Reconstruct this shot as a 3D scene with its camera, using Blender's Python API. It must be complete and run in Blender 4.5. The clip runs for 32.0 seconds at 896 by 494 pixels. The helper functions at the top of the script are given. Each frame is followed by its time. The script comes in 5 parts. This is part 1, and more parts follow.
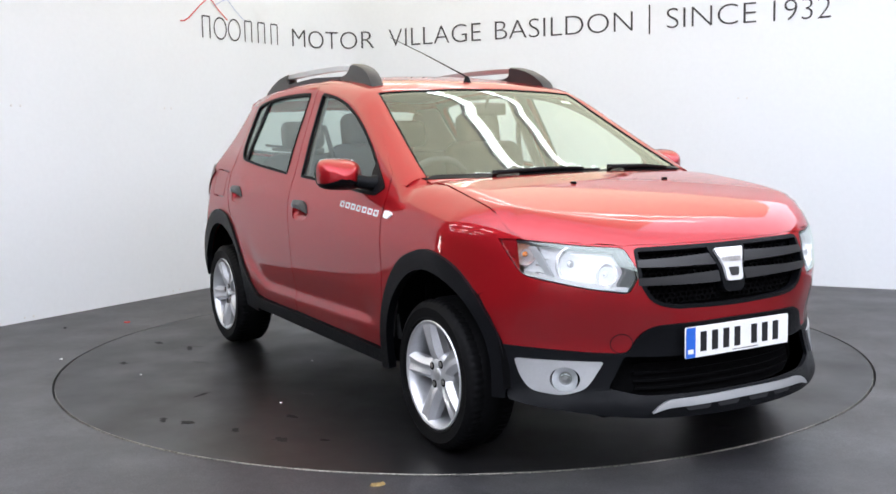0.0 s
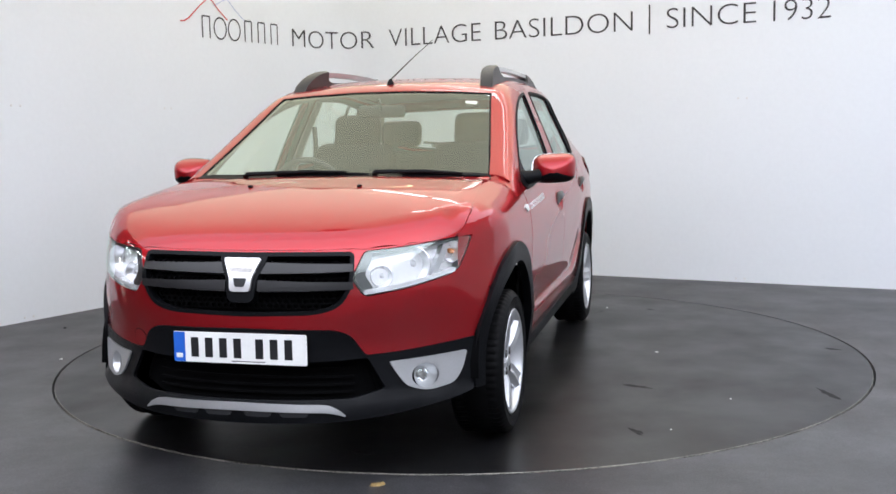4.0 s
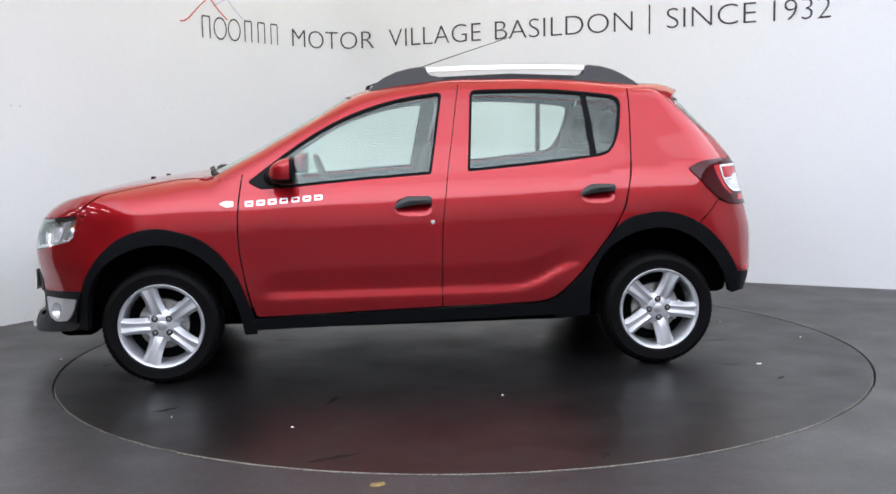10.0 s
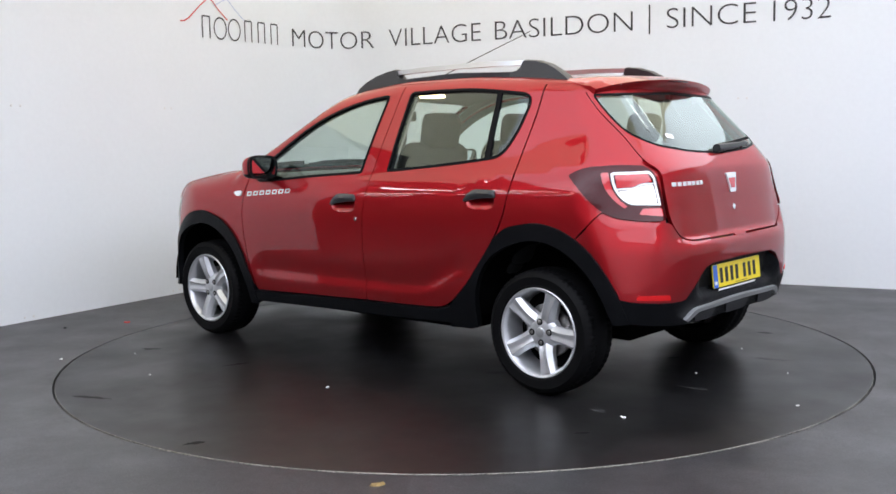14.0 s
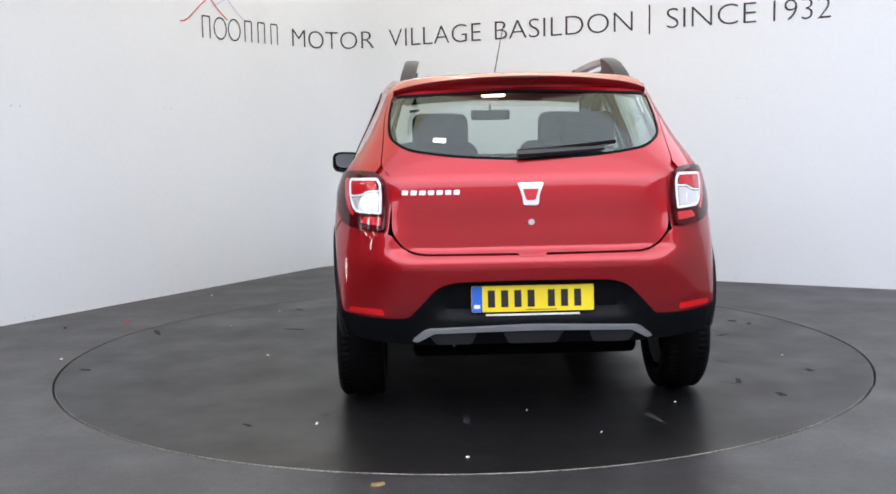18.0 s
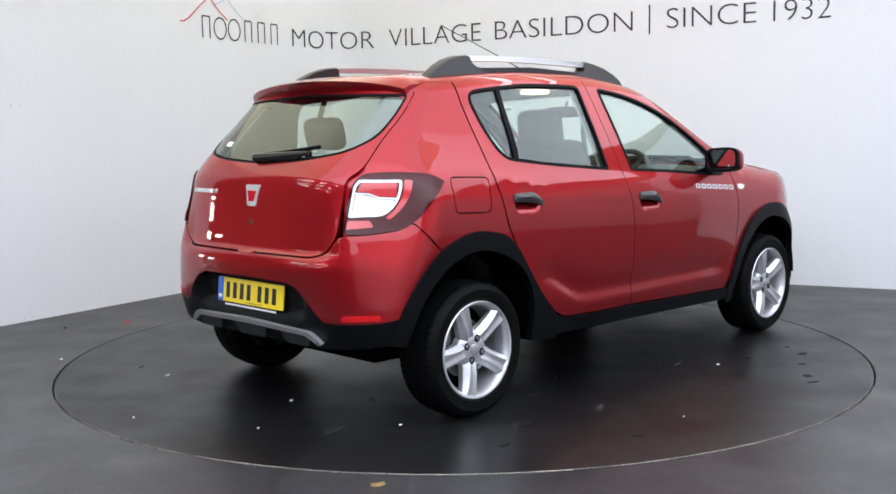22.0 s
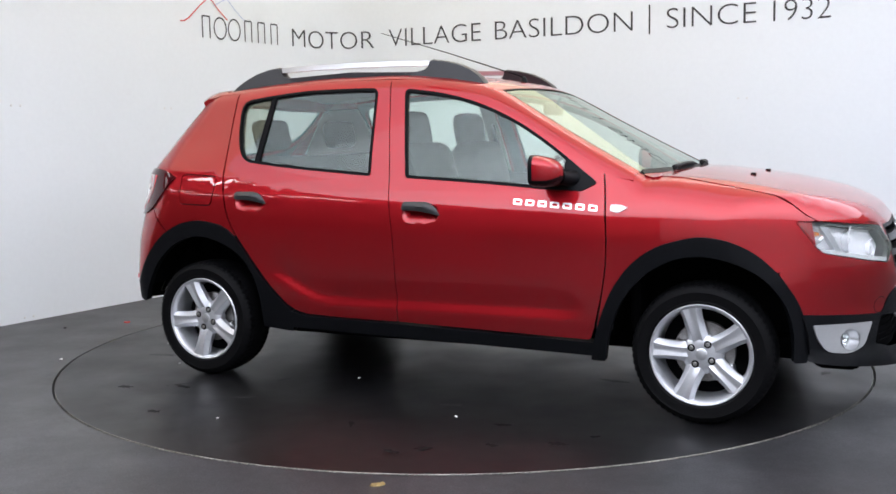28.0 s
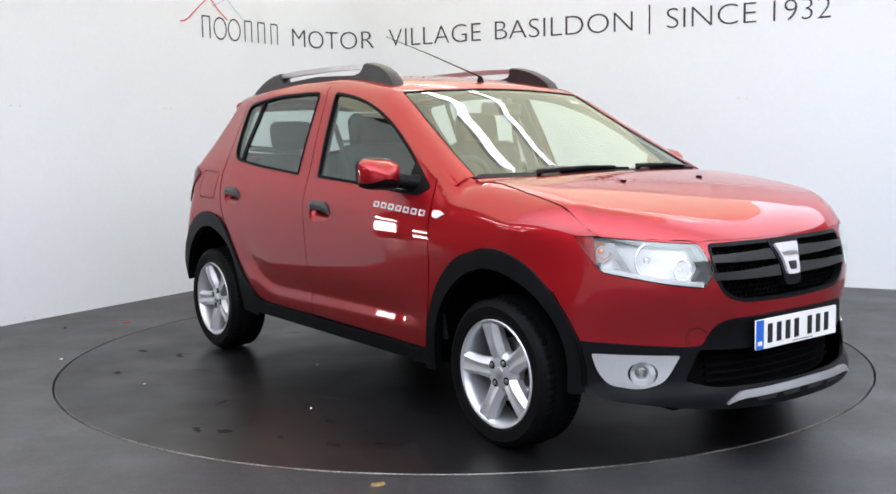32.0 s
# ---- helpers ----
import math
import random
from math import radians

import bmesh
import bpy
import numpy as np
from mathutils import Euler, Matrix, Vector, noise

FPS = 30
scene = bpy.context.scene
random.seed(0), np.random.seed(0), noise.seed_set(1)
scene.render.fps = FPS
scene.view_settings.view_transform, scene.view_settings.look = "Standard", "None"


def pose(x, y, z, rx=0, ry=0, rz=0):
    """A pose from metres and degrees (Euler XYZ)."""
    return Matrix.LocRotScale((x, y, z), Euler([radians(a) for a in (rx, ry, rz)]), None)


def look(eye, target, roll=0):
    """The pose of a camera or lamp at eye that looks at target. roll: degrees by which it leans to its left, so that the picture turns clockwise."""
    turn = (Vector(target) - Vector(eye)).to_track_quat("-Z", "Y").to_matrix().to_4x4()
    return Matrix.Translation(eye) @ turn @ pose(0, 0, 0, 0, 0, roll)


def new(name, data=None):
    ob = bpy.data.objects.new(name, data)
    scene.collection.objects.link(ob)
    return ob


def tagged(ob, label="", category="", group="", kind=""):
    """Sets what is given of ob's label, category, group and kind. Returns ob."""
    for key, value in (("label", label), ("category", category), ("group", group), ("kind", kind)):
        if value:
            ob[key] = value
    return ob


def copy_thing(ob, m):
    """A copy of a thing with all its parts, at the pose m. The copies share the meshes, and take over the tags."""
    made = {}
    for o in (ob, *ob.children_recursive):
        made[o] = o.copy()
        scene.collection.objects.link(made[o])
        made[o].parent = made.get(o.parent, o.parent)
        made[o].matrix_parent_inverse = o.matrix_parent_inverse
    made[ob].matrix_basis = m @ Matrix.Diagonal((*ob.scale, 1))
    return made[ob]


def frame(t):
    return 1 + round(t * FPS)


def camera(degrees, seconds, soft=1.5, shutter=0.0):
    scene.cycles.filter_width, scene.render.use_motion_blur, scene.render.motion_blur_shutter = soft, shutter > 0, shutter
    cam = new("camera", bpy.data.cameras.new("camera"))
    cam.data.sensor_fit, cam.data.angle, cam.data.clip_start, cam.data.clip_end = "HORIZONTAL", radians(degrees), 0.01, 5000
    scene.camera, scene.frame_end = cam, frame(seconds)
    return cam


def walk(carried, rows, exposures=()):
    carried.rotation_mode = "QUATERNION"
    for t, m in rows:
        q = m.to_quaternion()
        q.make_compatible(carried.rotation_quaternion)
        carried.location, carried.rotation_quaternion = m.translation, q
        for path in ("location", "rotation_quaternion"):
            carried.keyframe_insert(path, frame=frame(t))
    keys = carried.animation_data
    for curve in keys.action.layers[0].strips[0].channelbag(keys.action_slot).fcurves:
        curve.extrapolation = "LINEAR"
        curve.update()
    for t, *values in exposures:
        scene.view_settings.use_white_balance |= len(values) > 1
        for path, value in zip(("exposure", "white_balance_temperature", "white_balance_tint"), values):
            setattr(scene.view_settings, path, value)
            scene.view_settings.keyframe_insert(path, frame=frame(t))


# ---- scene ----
from mathutils.geometry import delaunay_2d_cdt

# ---------------------------------------------------------------- camera: it stands still
EYE = Vector((0.0, -5.806, 1.224))
YAW, PITCH, ROLL = radians(-0.671), radians(-6.165), -1.061
AHEAD = Vector((math.cos(PITCH) * math.sin(YAW), math.cos(PITCH) * math.cos(YAW), math.sin(PITCH)))
cam = camera(47.87, 32.0, soft=1.6)
walk(cam, [(0.0, look(EYE, EYE + AHEAD, ROLL)), (32.0, look(EYE, EYE + AHEAD, ROLL))],
     exposures=[(0.0, 0.62), (1.5, 0.49), (3.0, 0.42), (27.0, 0.42), (29.0, 0.49), (32.0, 0.51)])

# turn of the table in degrees, second by second
TURN = [(0, -59.08), (0.5, -62.9), (1, -68.34), (2, -80.21), (3, -92.05), (4, -103.89), (7, -139.6), (8, -151.05), (9, -162.35),
        (10, -173.74), (11, -185.03), (12, -196.68), (13, -208.64), (14, -220.34), (17, -255.65), (18, -267.55), (19, -279.45),
        (20, -291.31), (21, -303.2), (22, -314.76), (23, -326.34), (24, -338.16), (25, -349.87), (26, -361.57), (29, -395.74),
        (29.5, -401.3), (30, -406.62), (30.5, -409.85), (31, -411.62), (31.5, -411.85), (32, -411.85)]
CAR_X, CAR_Y = 0.300, -0.237      # the car's middle on the table

# ---------------------------------------------------------------- world and light
world = bpy.data.worlds.new("world")
world.use_nodes = True
scene.world = world
world.node_tree.nodes["Background"].inputs[0].default_value = (0.8, 0.85, 0.9, 1)
world.node_tree.nodes["Background"].inputs[1].default_value = 0.05
TUBE_STRENGTH = 14.0             # lamps of the side hall
PANEL_STRENGTH = [1.7, 2.3, 2.8, 3.2, 3.1, 2.6, 2.0, 1.4]      # added white ceiling glow, in rows from behind the camera to the car
CREAM_STRENGTH = 0.95            # added glow of the cream ceiling over the revolving table
ROW_STRENGTH = 7.0              # thin tubes between the cream panels
# tubes over the table: x, y, turn, length, width
TUBES = [(1.16, 0.68, -26.5, 3.6, 0.11), (1.48, 1.26, -26.5, 3.6, 0.06), (-0.64, 4.0, -63, 1.5, 0.06), (0.10, 2.55, -63, 1.5, 0.06)]
HALL_STRIPS = [(x, y, 90, 1.1) for x in (-6.3, -8.2, -10.1) for y in (-0.8, -2.6, -4.4)]


# ---------------------------------------------------------------- materials
def mat(name, color, rough=0.5, metal=0.0, coat=0.0, vary=0.12, scale=8.0, fine=120.0, bump=0.0, bump_scale=200.0, trans=0.0, ior=1.45,
        emit=None, strength=0.0, rough_vary=0.06, spec=0.5):
    m = bpy.data.materials.new(name)
    m.use_nodes = True
    nt = m.node_tree
    b = nt.nodes["Principled BSDF"]
    b.inputs["Roughness"].default_value = rough
    b.inputs["Metallic"].default_value = metal
    b.inputs["Specular IOR Level"].default_value = spec
    b.inputs["Coat Weight"].default_value = coat
    b.inputs["Coat Roughness"].default_value = 0.03
    b.inputs["Transmission Weight"].default_value = trans
    b.inputs["IOR"].default_value = ior
    b.inputs["Base Color"].default_value = (*color, 1)
    if emit:
        b.inputs["Emission Color"].default_value = (*emit, 1)
        b.inputs["Emission Strength"].default_value = strength
    co = nt.nodes.new("ShaderNodeTexCoord")
    if vary > 0:
        n1, n2 = nt.nodes.new("ShaderNodeTexNoise"), nt.nodes.new("ShaderNodeTexNoise")
        n1.inputs["Scale"].default_value, n2.inputs["Scale"].default_value = scale, fine
        n1.inputs["Detail"].default_value = 5
        add = nt.nodes.new("ShaderNodeMath")
        add.operation = "ADD"
        ramp = nt.nodes.new("ShaderNodeMapRange")
        ramp.inputs["From Min"].default_value, ramp.inputs["From Max"].default_value = 0.7, 1.3
        ramp.inputs["To Min"].default_value, ramp.inputs["To Max"].default_value = 1 - vary, 1 + vary
        mul = nt.nodes.new("ShaderNodeVectorMath")
        mul.operation = "SCALE"
        mul.inputs[0].default_value = color
        for n in (n1, n2):
            nt.links.new(co.outputs["Object"], n.inputs["Vector"])
        nt.links.new(n1.outputs["Fac"], add.inputs[0])
        nt.links.new(n2.outputs["Fac"], add.inputs[1])
        nt.links.new(add.outputs[0], ramp.inputs["Value"])
        nt.links.new(ramp.outputs[0], mul.inputs["Scale"])
        nt.links.new(mul.outputs[0], b.inputs["Base Color"])
        rr = nt.nodes.new("ShaderNodeMapRange")
        rr.inputs["To Min"].default_value, rr.inputs["To Max"].default_value = max(0.0, rough - rough_vary), rough + rough_vary
        nt.links.new(n1.outputs["Fac"], rr.inputs["Value"])
        nt.links.new(rr.outputs[0], b.inputs["Roughness"])
    if bump > 0:
        n3, bp = nt.nodes.new("ShaderNodeTexNoise"), nt.nodes.new("ShaderNodeBump")
        n3.inputs["Scale"].default_value, bp.inputs["Strength"].default_value, bp.inputs["Distance"].default_value = bump_scale, bump, 0.002
        nt.links.new(co.outputs["Object"], n3.inputs["Vector"])
        nt.links.new(n3.outputs["Fac"], bp.inputs["Height"])
        nt.links.new(bp.outputs["Normal"], b.inputs["Normal"])
    return m


def glass(name, tint, rough=0.0, coat=0.0):
    """A thin pane: clear see-through with a mirror-like film."""
    m = bpy.data.materials.new(name)
    m.use_nodes = True
    nt = m.node_tree
    nt.nodes.remove(nt.nodes["Principled BSDF"])
    clear, gloss, mix, face = (nt.nodes.new(k) for k in ("ShaderNodeBsdfTransparent", "ShaderNodeBsdfGlossy", "ShaderNodeMixShader", "ShaderNodeLayerWeight"))
    clear.inputs[0].default_value = (*tint, 1)
    gloss.inputs["Roughness"].default_value = rough
    # green put into the reflection's colour, to offset the cream light it mirrors
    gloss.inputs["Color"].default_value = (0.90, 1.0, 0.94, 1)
    face.inputs["Blend"].default_value = 0.5
    power, gain = nt.nodes.new("ShaderNodeMath"), nt.nodes.new("ShaderNodeMath")
    power.operation, gain.operation = "POWER", "MULTIPLY_ADD"
    power.inputs[1].default_value = 4.0
    gain.inputs[1].default_value, gain.inputs[2].default_value = 0.9, 0.11 + coat
    nt.links.new(face.outputs["Facing"], power.inputs[0])
    nt.links.new(power.outputs[0], gain.inputs[0])
    nt.links.new(gain.outputs[0], mix.inputs[0])
    nt.links.new(clear.outputs[0], mix.inputs[1])
    nt.links.new(gloss.outputs[0], mix.inputs[2])
    nt.links.new(mix.outputs[0], nt.nodes["Material Output"].inputs[0])
    return m


PAINT = mat("metallic_red_paint", (0.325, 0.0076, 0.0125), 0.42, 0.72, 1.0, vary=0.05, scale=2.0, fine=900.0, rough_vary=0.03)
PAINT.node_tree.nodes["Principled BSDF"].inputs["Coat Roughness"].default_value = 0.018
PAINT.node_tree.nodes["Principled BSDF"].inputs["Coat IOR"].default_value = 1.5
PAINT.node_tree.nodes["Principled BSDF"].inputs["Specular Tint"].default_value = (0.75, 0.30, 0.33, 1)
CLAD = mat("black_grained_plastic", (0.0036, 0.0040, 0.0050), 0.42, vary=0.12, bump=0.25, bump_scale=900.0, spec=0.13)
HANDLE = mat("dark_grey_handle_plastic", (0.030, 0.031, 0.033), 0.38, vary=0.08, bump=0.1, bump_scale=900.0)
GLOSSBLACK = mat("gloss_black_plastic", (0.011, 0.011, 0.012), 0.34, vary=0.05, spec=0.5)
DARK = mat("dark_underside", (0.003, 0.003, 0.0033), 0.9, vary=0.3, spec=0.03)
RUBBER = mat("tyre_rubber", (0.0030, 0.0030, 0.0034), 0.58, vary=0.25, bump=0.2, bump_scale=300.0, spec=0.10)
SEAL = mat("black_window_rubber", (0.005, 0.005, 0.006), 0.5, vary=0.1, spec=0.07)
ALLOY = mat("silver_alloy", (0.62, 0.63, 0.65), 0.38, 0.75, 0.2, vary=0.05)
SATIN = mat("satin_silver_plastic", (0.52, 0.53, 0.54), 0.34, 0.75, 0.2, vary=0.04)
CHROME = mat("chrome", (0.86, 0.87, 0.88), 0.07, 1.0, vary=0.02)
LAMPSILVER = mat("bright_lamp_silver", (0.92, 0.92, 0.93), 0.20, 0.6, 0.5, vary=0.03)
LAMPGREY = mat("bright_lamp_housing", (0.92, 0.92, 0.93), 0.30, 0.3, 0.4, vary=0.06)
STEEL = mat("brake_steel", (0.30, 0.29, 0.28), 0.35, 0.9, vary=0.25, scale=20.0)
RAILGREY = mat("dark_grey_rail_plastic", (0.022, 0.023, 0.026), 0.45, vary=0.08, bump=0.15, bump_scale=800.0)
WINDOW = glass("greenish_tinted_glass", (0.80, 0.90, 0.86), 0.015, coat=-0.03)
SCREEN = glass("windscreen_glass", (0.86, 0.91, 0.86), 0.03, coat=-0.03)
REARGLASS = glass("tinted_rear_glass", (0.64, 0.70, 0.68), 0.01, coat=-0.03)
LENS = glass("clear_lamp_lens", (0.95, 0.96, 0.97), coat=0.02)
REDLENS = mat("red_lamp_lens", (0.50, 0.016, 0.024), 0.08, 0.0, 1.0, vary=0.06)
DARKRED = mat("smoked_red_lens", (0.050, 0.002, 0.004), 0.10, 0.0, 0.2, vary=0.1, spec=0.25)
REFLEX = mat("red_reflector", (0.60, 0.005, 0.008), 0.15, 0.0, 0.5, vary=0.1)
WHITELENS = mat("frosted_white_lens", (0.78, 0.79, 0.80), 0.15, 0.0, 0.8, vary=0.04)
AMBER = mat("amber_lens", (0.75, 0.22, 0.03), 0.12, 0.0, 0.8, vary=0.05)
MIRROR = mat("mirror_glass", (0.85, 0.87, 0.88), 0.015, 1.0, vary=0.0)
FABRIC = mat("dark_grey_seat_fabric", (0.020, 0.021, 0.023), 0.92, vary=0.2, bump=0.5, bump_scale=500.0)
TRIM = mat("charcoal_cabin_plastic", (0.040, 0.042, 0.044), 0.6, vary=0.12, bump=0.2, bump_scale=600.0)
LINING = mat("pale_grey_roof_lining", (0.42, 0.41, 0.38), 0.95, vary=0.05, bump=0.2, bump_scale=500.0)
PLATEWHITE = mat("white_plate", (0.80, 0.80, 0.78), 0.35, vary=0.03)
PLATEYELLOW = mat("yellow_plate", (0.80, 0.62, 0.02), 0.35, vary=0.03)
PLATEBLUE = mat("blue_plate_band", (0.02, 0.12, 0.55), 0.35, vary=0.03)
INK = mat("black_ink", (0.010, 0.010, 0.012), 0.5, vary=0.05)
WALLMAT = mat("white_wall_paint", (0.748, 0.785, 0.822), 0.55, vary=0.015, scale=0.9, fine=30.0, bump=0.012, bump_scale=40.0)
CEILMAT = mat("warm_white_ceiling", (0.80, 0.72, 0.55), 0.8, vary=0.03)
SHOPMAT = mat("grey_shop_paint", (0.46, 0.455, 0.45), 0.7, vary=0.1, scale=1.0)
HALLMAT = mat("dim_brown_hall_paint", (0.15, 0.066, 0.028), 0.7, vary=0.4, scale=0.8)
PAPER_FAINT = mat("pale_scuff", (0.026, 0.026, 0.026), 0.55, vary=0.5, scale=60.0)
LETTER = mat("dark_grey_letter_vinyl", (0.035, 0.036, 0.042), 0.45, vary=0.05)
LOGORED = mat("red_vinyl", (0.62, 0.05, 0.05), 0.45, vary=0.05)
LOGOBLUE = mat("pale_blue_vinyl", (0.42, 0.50, 0.68), 0.45, vary=0.05)
TUBE = mat("lit_tube", (0.9, 0.9, 0.9), 0.5, vary=0.0, emit=(0.985, 0.99, 1.02), strength=TUBE_STRENGTH)
PANELS = [mat("white_ceiling_glow", (0.9, 0.9, 0.9), 0.5, vary=0.0, emit=(0.94, 0.985, 1.13), strength=k) for k in PANEL_STRENGTH]
DAYLIT = mat("daylit_pane", (0.9, 0.9, 0.9), 0.3, vary=0.0, emit=(1.0, 0.98, 0.96), strength=14.0)
CABINLAMP = mat("lit_cabin_lamp", (0.9, 0.8, 0.6), 0.4, vary=0.0, emit=(1.0, 0.72, 0.42), strength=5.0)
# emission stands in for light bounced onto a plain cream ceiling
CREAMPANEL = mat("cream_ceiling_glow", (0.85, 0.78, 0.6), 0.5, vary=0.0, emit=(1.0, 0.94, 0.77), strength=CREAM_STRENGTH)
ROWTUBE = mat("lit_thin_tube", (0.9, 0.9, 0.9), 0.5, vary=0.0, emit=(0.985, 0.99, 1.02), strength=ROW_STRENGTH)
FIXTURE = mat("white_lamp_body", (0.7, 0.7, 0.7), 0.5, vary=0.03)
LEAFMAT = mat("dry_leaf", (0.20, 0.135, 0.05), 0.8, vary=0.35, scale=60.0)
PAPER = mat("white_scrap", (0.75, 0.75, 0.73), 0.8, vary=0.1, scale=60.0)
STAIN = mat("dark_scuff", (0.004, 0.004, 0.0045), 0.6, vary=0.3, scale=40.0, spec=0.20)
EDGING = mat("worn_steel_edging", (0.26, 0.25, 0.22), 0.45, 0.6, vary=0.7, scale=5.0)


def floor_material(name, base, rough, spec):
    """Dark vinyl: broad worn patches, fine speckle, pale scuffs."""
    m = bpy.data.materials.new(name)
    m.use_nodes = True
    nt = m.node_tree
    b = nt.nodes["Principled BSDF"]
    b.inputs["Specular IOR Level"].default_value = spec
    co = nt.nodes.new("ShaderNodeTexCoord")

    def noise_node(scale, detail=4.0, stretch=None):
        n = nt.nodes.new("ShaderNodeTexNoise")
        n.inputs["Scale"].default_value, n.inputs["Detail"].default_value = scale, detail
        src = co.outputs["Object"]
        if stretch:
            mp = nt.nodes.new("ShaderNodeMapping")
            mp.inputs["Scale"].default_value = stretch
            nt.links.new(src, mp.inputs[0])
            src = mp.outputs[0]
        nt.links.new(src, n.inputs["Vector"])
        return n.outputs["Fac"]

    def ranged(src, a, c, lo, hi):
        n = nt.nodes.new("ShaderNodeMapRange")
        for k, v in zip(("From Min", "From Max", "To Min", "To Max"), (a, c, lo, hi)):
            n.inputs[k].default_value = v
        nt.links.new(src, n.inputs["Value"])
        return n.outputs[0]

    def times(p, q, op="MULTIPLY"):
        n = nt.nodes.new("ShaderNodeMath")
        n.operation = op
        nt.links.new(p, n.inputs[0])
        nt.links.new(q, n.inputs[1])
        return n.outputs[0]

    broad = ranged(noise_node(1.4, 6.0), 0.3, 0.7, 0.72, 1.3)
    speck = times(ranged(noise_node(120.0, 2.0), 0.36, 0.64, 0.40, 1.7), ranged(noise_node(24.0, 4.0), 0.35, 0.65, 0.75, 1.28))
    scuff = ranged(noise_node(3.0, 6.0, (1.0, 5.0, 1.0)), 0.62, 0.80, 0.0, 1.1)
    grit = ranged(noise_node(75.0, 1.0), 0.72, 0.79, 0.0, 2.4)
    shade = times(times(times(broad, speck), scuff, "ADD"), grit, "ADD")
    mul = nt.nodes.new("ShaderNodeVectorMath")
    mul.operation = "SCALE"
    mul.inputs[0].default_value = base
    nt.links.new(shade, mul.inputs["Scale"])
    nt.links.new(mul.outputs[0], b.inputs["Base Color"])
    nt.links.new(ranged(noise_node(2.3, 5.0), 0.3, 0.7, rough - 0.07, rough + 0.09), b.inputs["Roughness"])
    bp = nt.nodes.new("ShaderNodeBump")
    bp.inputs["Strength"].default_value, bp.inputs["Distance"].default_value = 0.25, 0.001
    nt.links.new(noise_node(220.0, 2.0), bp.inputs["Height"])
    nt.links.new(bp.outputs["Normal"], b.inputs["Normal"])
    return m


FLOORMAT = floor_material("dark_grey_floor", (0.026, 0.0255, 0.0278), 0.39, 0.50)
DISCMAT = floor_material("dark_grey_table_top", (0.0050, 0.0049, 0.0053), 0.37, 0.36)


# ---------------------------------------------------------------- mesh helpers
def mesh_object(name, verts, faces, material, parent=None, label="", sharp=35, flat=False, normals=None):
    me = bpy.data.meshes.new(name)
    me.from_pydata([tuple(v) for v in verts], [], [tuple(int(i) for i in f) for f in faces])
    me.validate()
    me.materials.append(material)
    if not flat:
        me.shade_smooth()
        if normals is None:
            me.set_sharp_from_angle(angle=radians(sharp))
        elif len(normals) == len(me.vertices):
            me.normals_split_custom_set_from_vertices([tuple(n) for n in normals])
    ob = new(name, me)
    if parent is not None:
        ob.parent = parent
    if label:
        tagged(ob, label=label)
    return ob


def part(name, bm, material, parent, label="", sharp=35):
    """Links a bmesh, or a pair of vertices and faces, as one mesh under a thing."""
    if isinstance(bm, tuple):
        return mesh_object(name, bm[0], bm[1], material, parent, label, sharp, normals=bm[2] if len(bm) > 2 else None)
    v = [tuple(x.co) for x in bm.verts]
    bm.verts.index_update()
    f = [[x.index for x in face.verts] for face in bm.faces]
    bm.free()
    return mesh_object(name, v, f, material, parent, label, sharp)


def box(x, y, z, sx, sy, sz, bevel=0.01, seg=2, turn=None):
    """A bevelled box about (x, y, z)."""
    bm = bmesh.new()
    bmesh.ops.create_cube(bm, size=1)
    for v in bm.verts:
        v.co = Vector((v.co.x * sx, v.co.y * sy, v.co.z * sz))
    if bevel:
        bmesh.ops.bevel(bm, geom=bm.edges[:], offset=bevel, segments=seg, profile=0.5, affect="EDGES")
    m = Matrix.Translation((x, y, z)) @ (turn or Matrix())
    bmesh.ops.transform(bm, matrix=m, verts=bm.verts)
    bm.verts.index_update()
    out = [tuple(v.co) for v in bm.verts], [[v.index for v in f.verts] for f in bm.faces]
    bm.free()
    return out


def merge(*pieces):
    """Several (vertices, faces) as one."""
    V, F = [], []
    for v, f in pieces:
        k = len(V)
        V += [tuple(p) for p in v]
        F += [[i + k for i in q] for q in f]
    return V, F


def moved(piece, m):
    return [tuple(m @ Vector(p)) for p in piece[0]], piece[1]


def mirrored(piece):
    flipped = [(p[0], -p[1], p[2]) for p in piece[0]], [list(reversed(f)) for f in piece[1]]
    return flipped + ([(n[0], -n[1], n[2]) for n in piece[2]],) if len(piece) > 2 else flipped


def lathe(profile, n=48, closed=False, axis="y"):
    """Turns a profile of (radius, along) about an axis."""
    V, F = [], []
    k = len(profile)
    for i in range(n):
        a = 2 * math.pi * i / n
        for r, h in profile:
            p = (r * math.cos(a), h, r * math.sin(a)) if axis == "y" else (r * math.cos(a), r * math.sin(a), h)
            V.append(p)
    for i in range(n):
        j = (i + 1) % n
        for q in range(k if closed else k - 1):
            w = (q + 1) % k
            f = [i * k + q, i * k + w, j * k + w, j * k + q]
            F.append(f if axis == "z" else f[::-1])
    return V, F


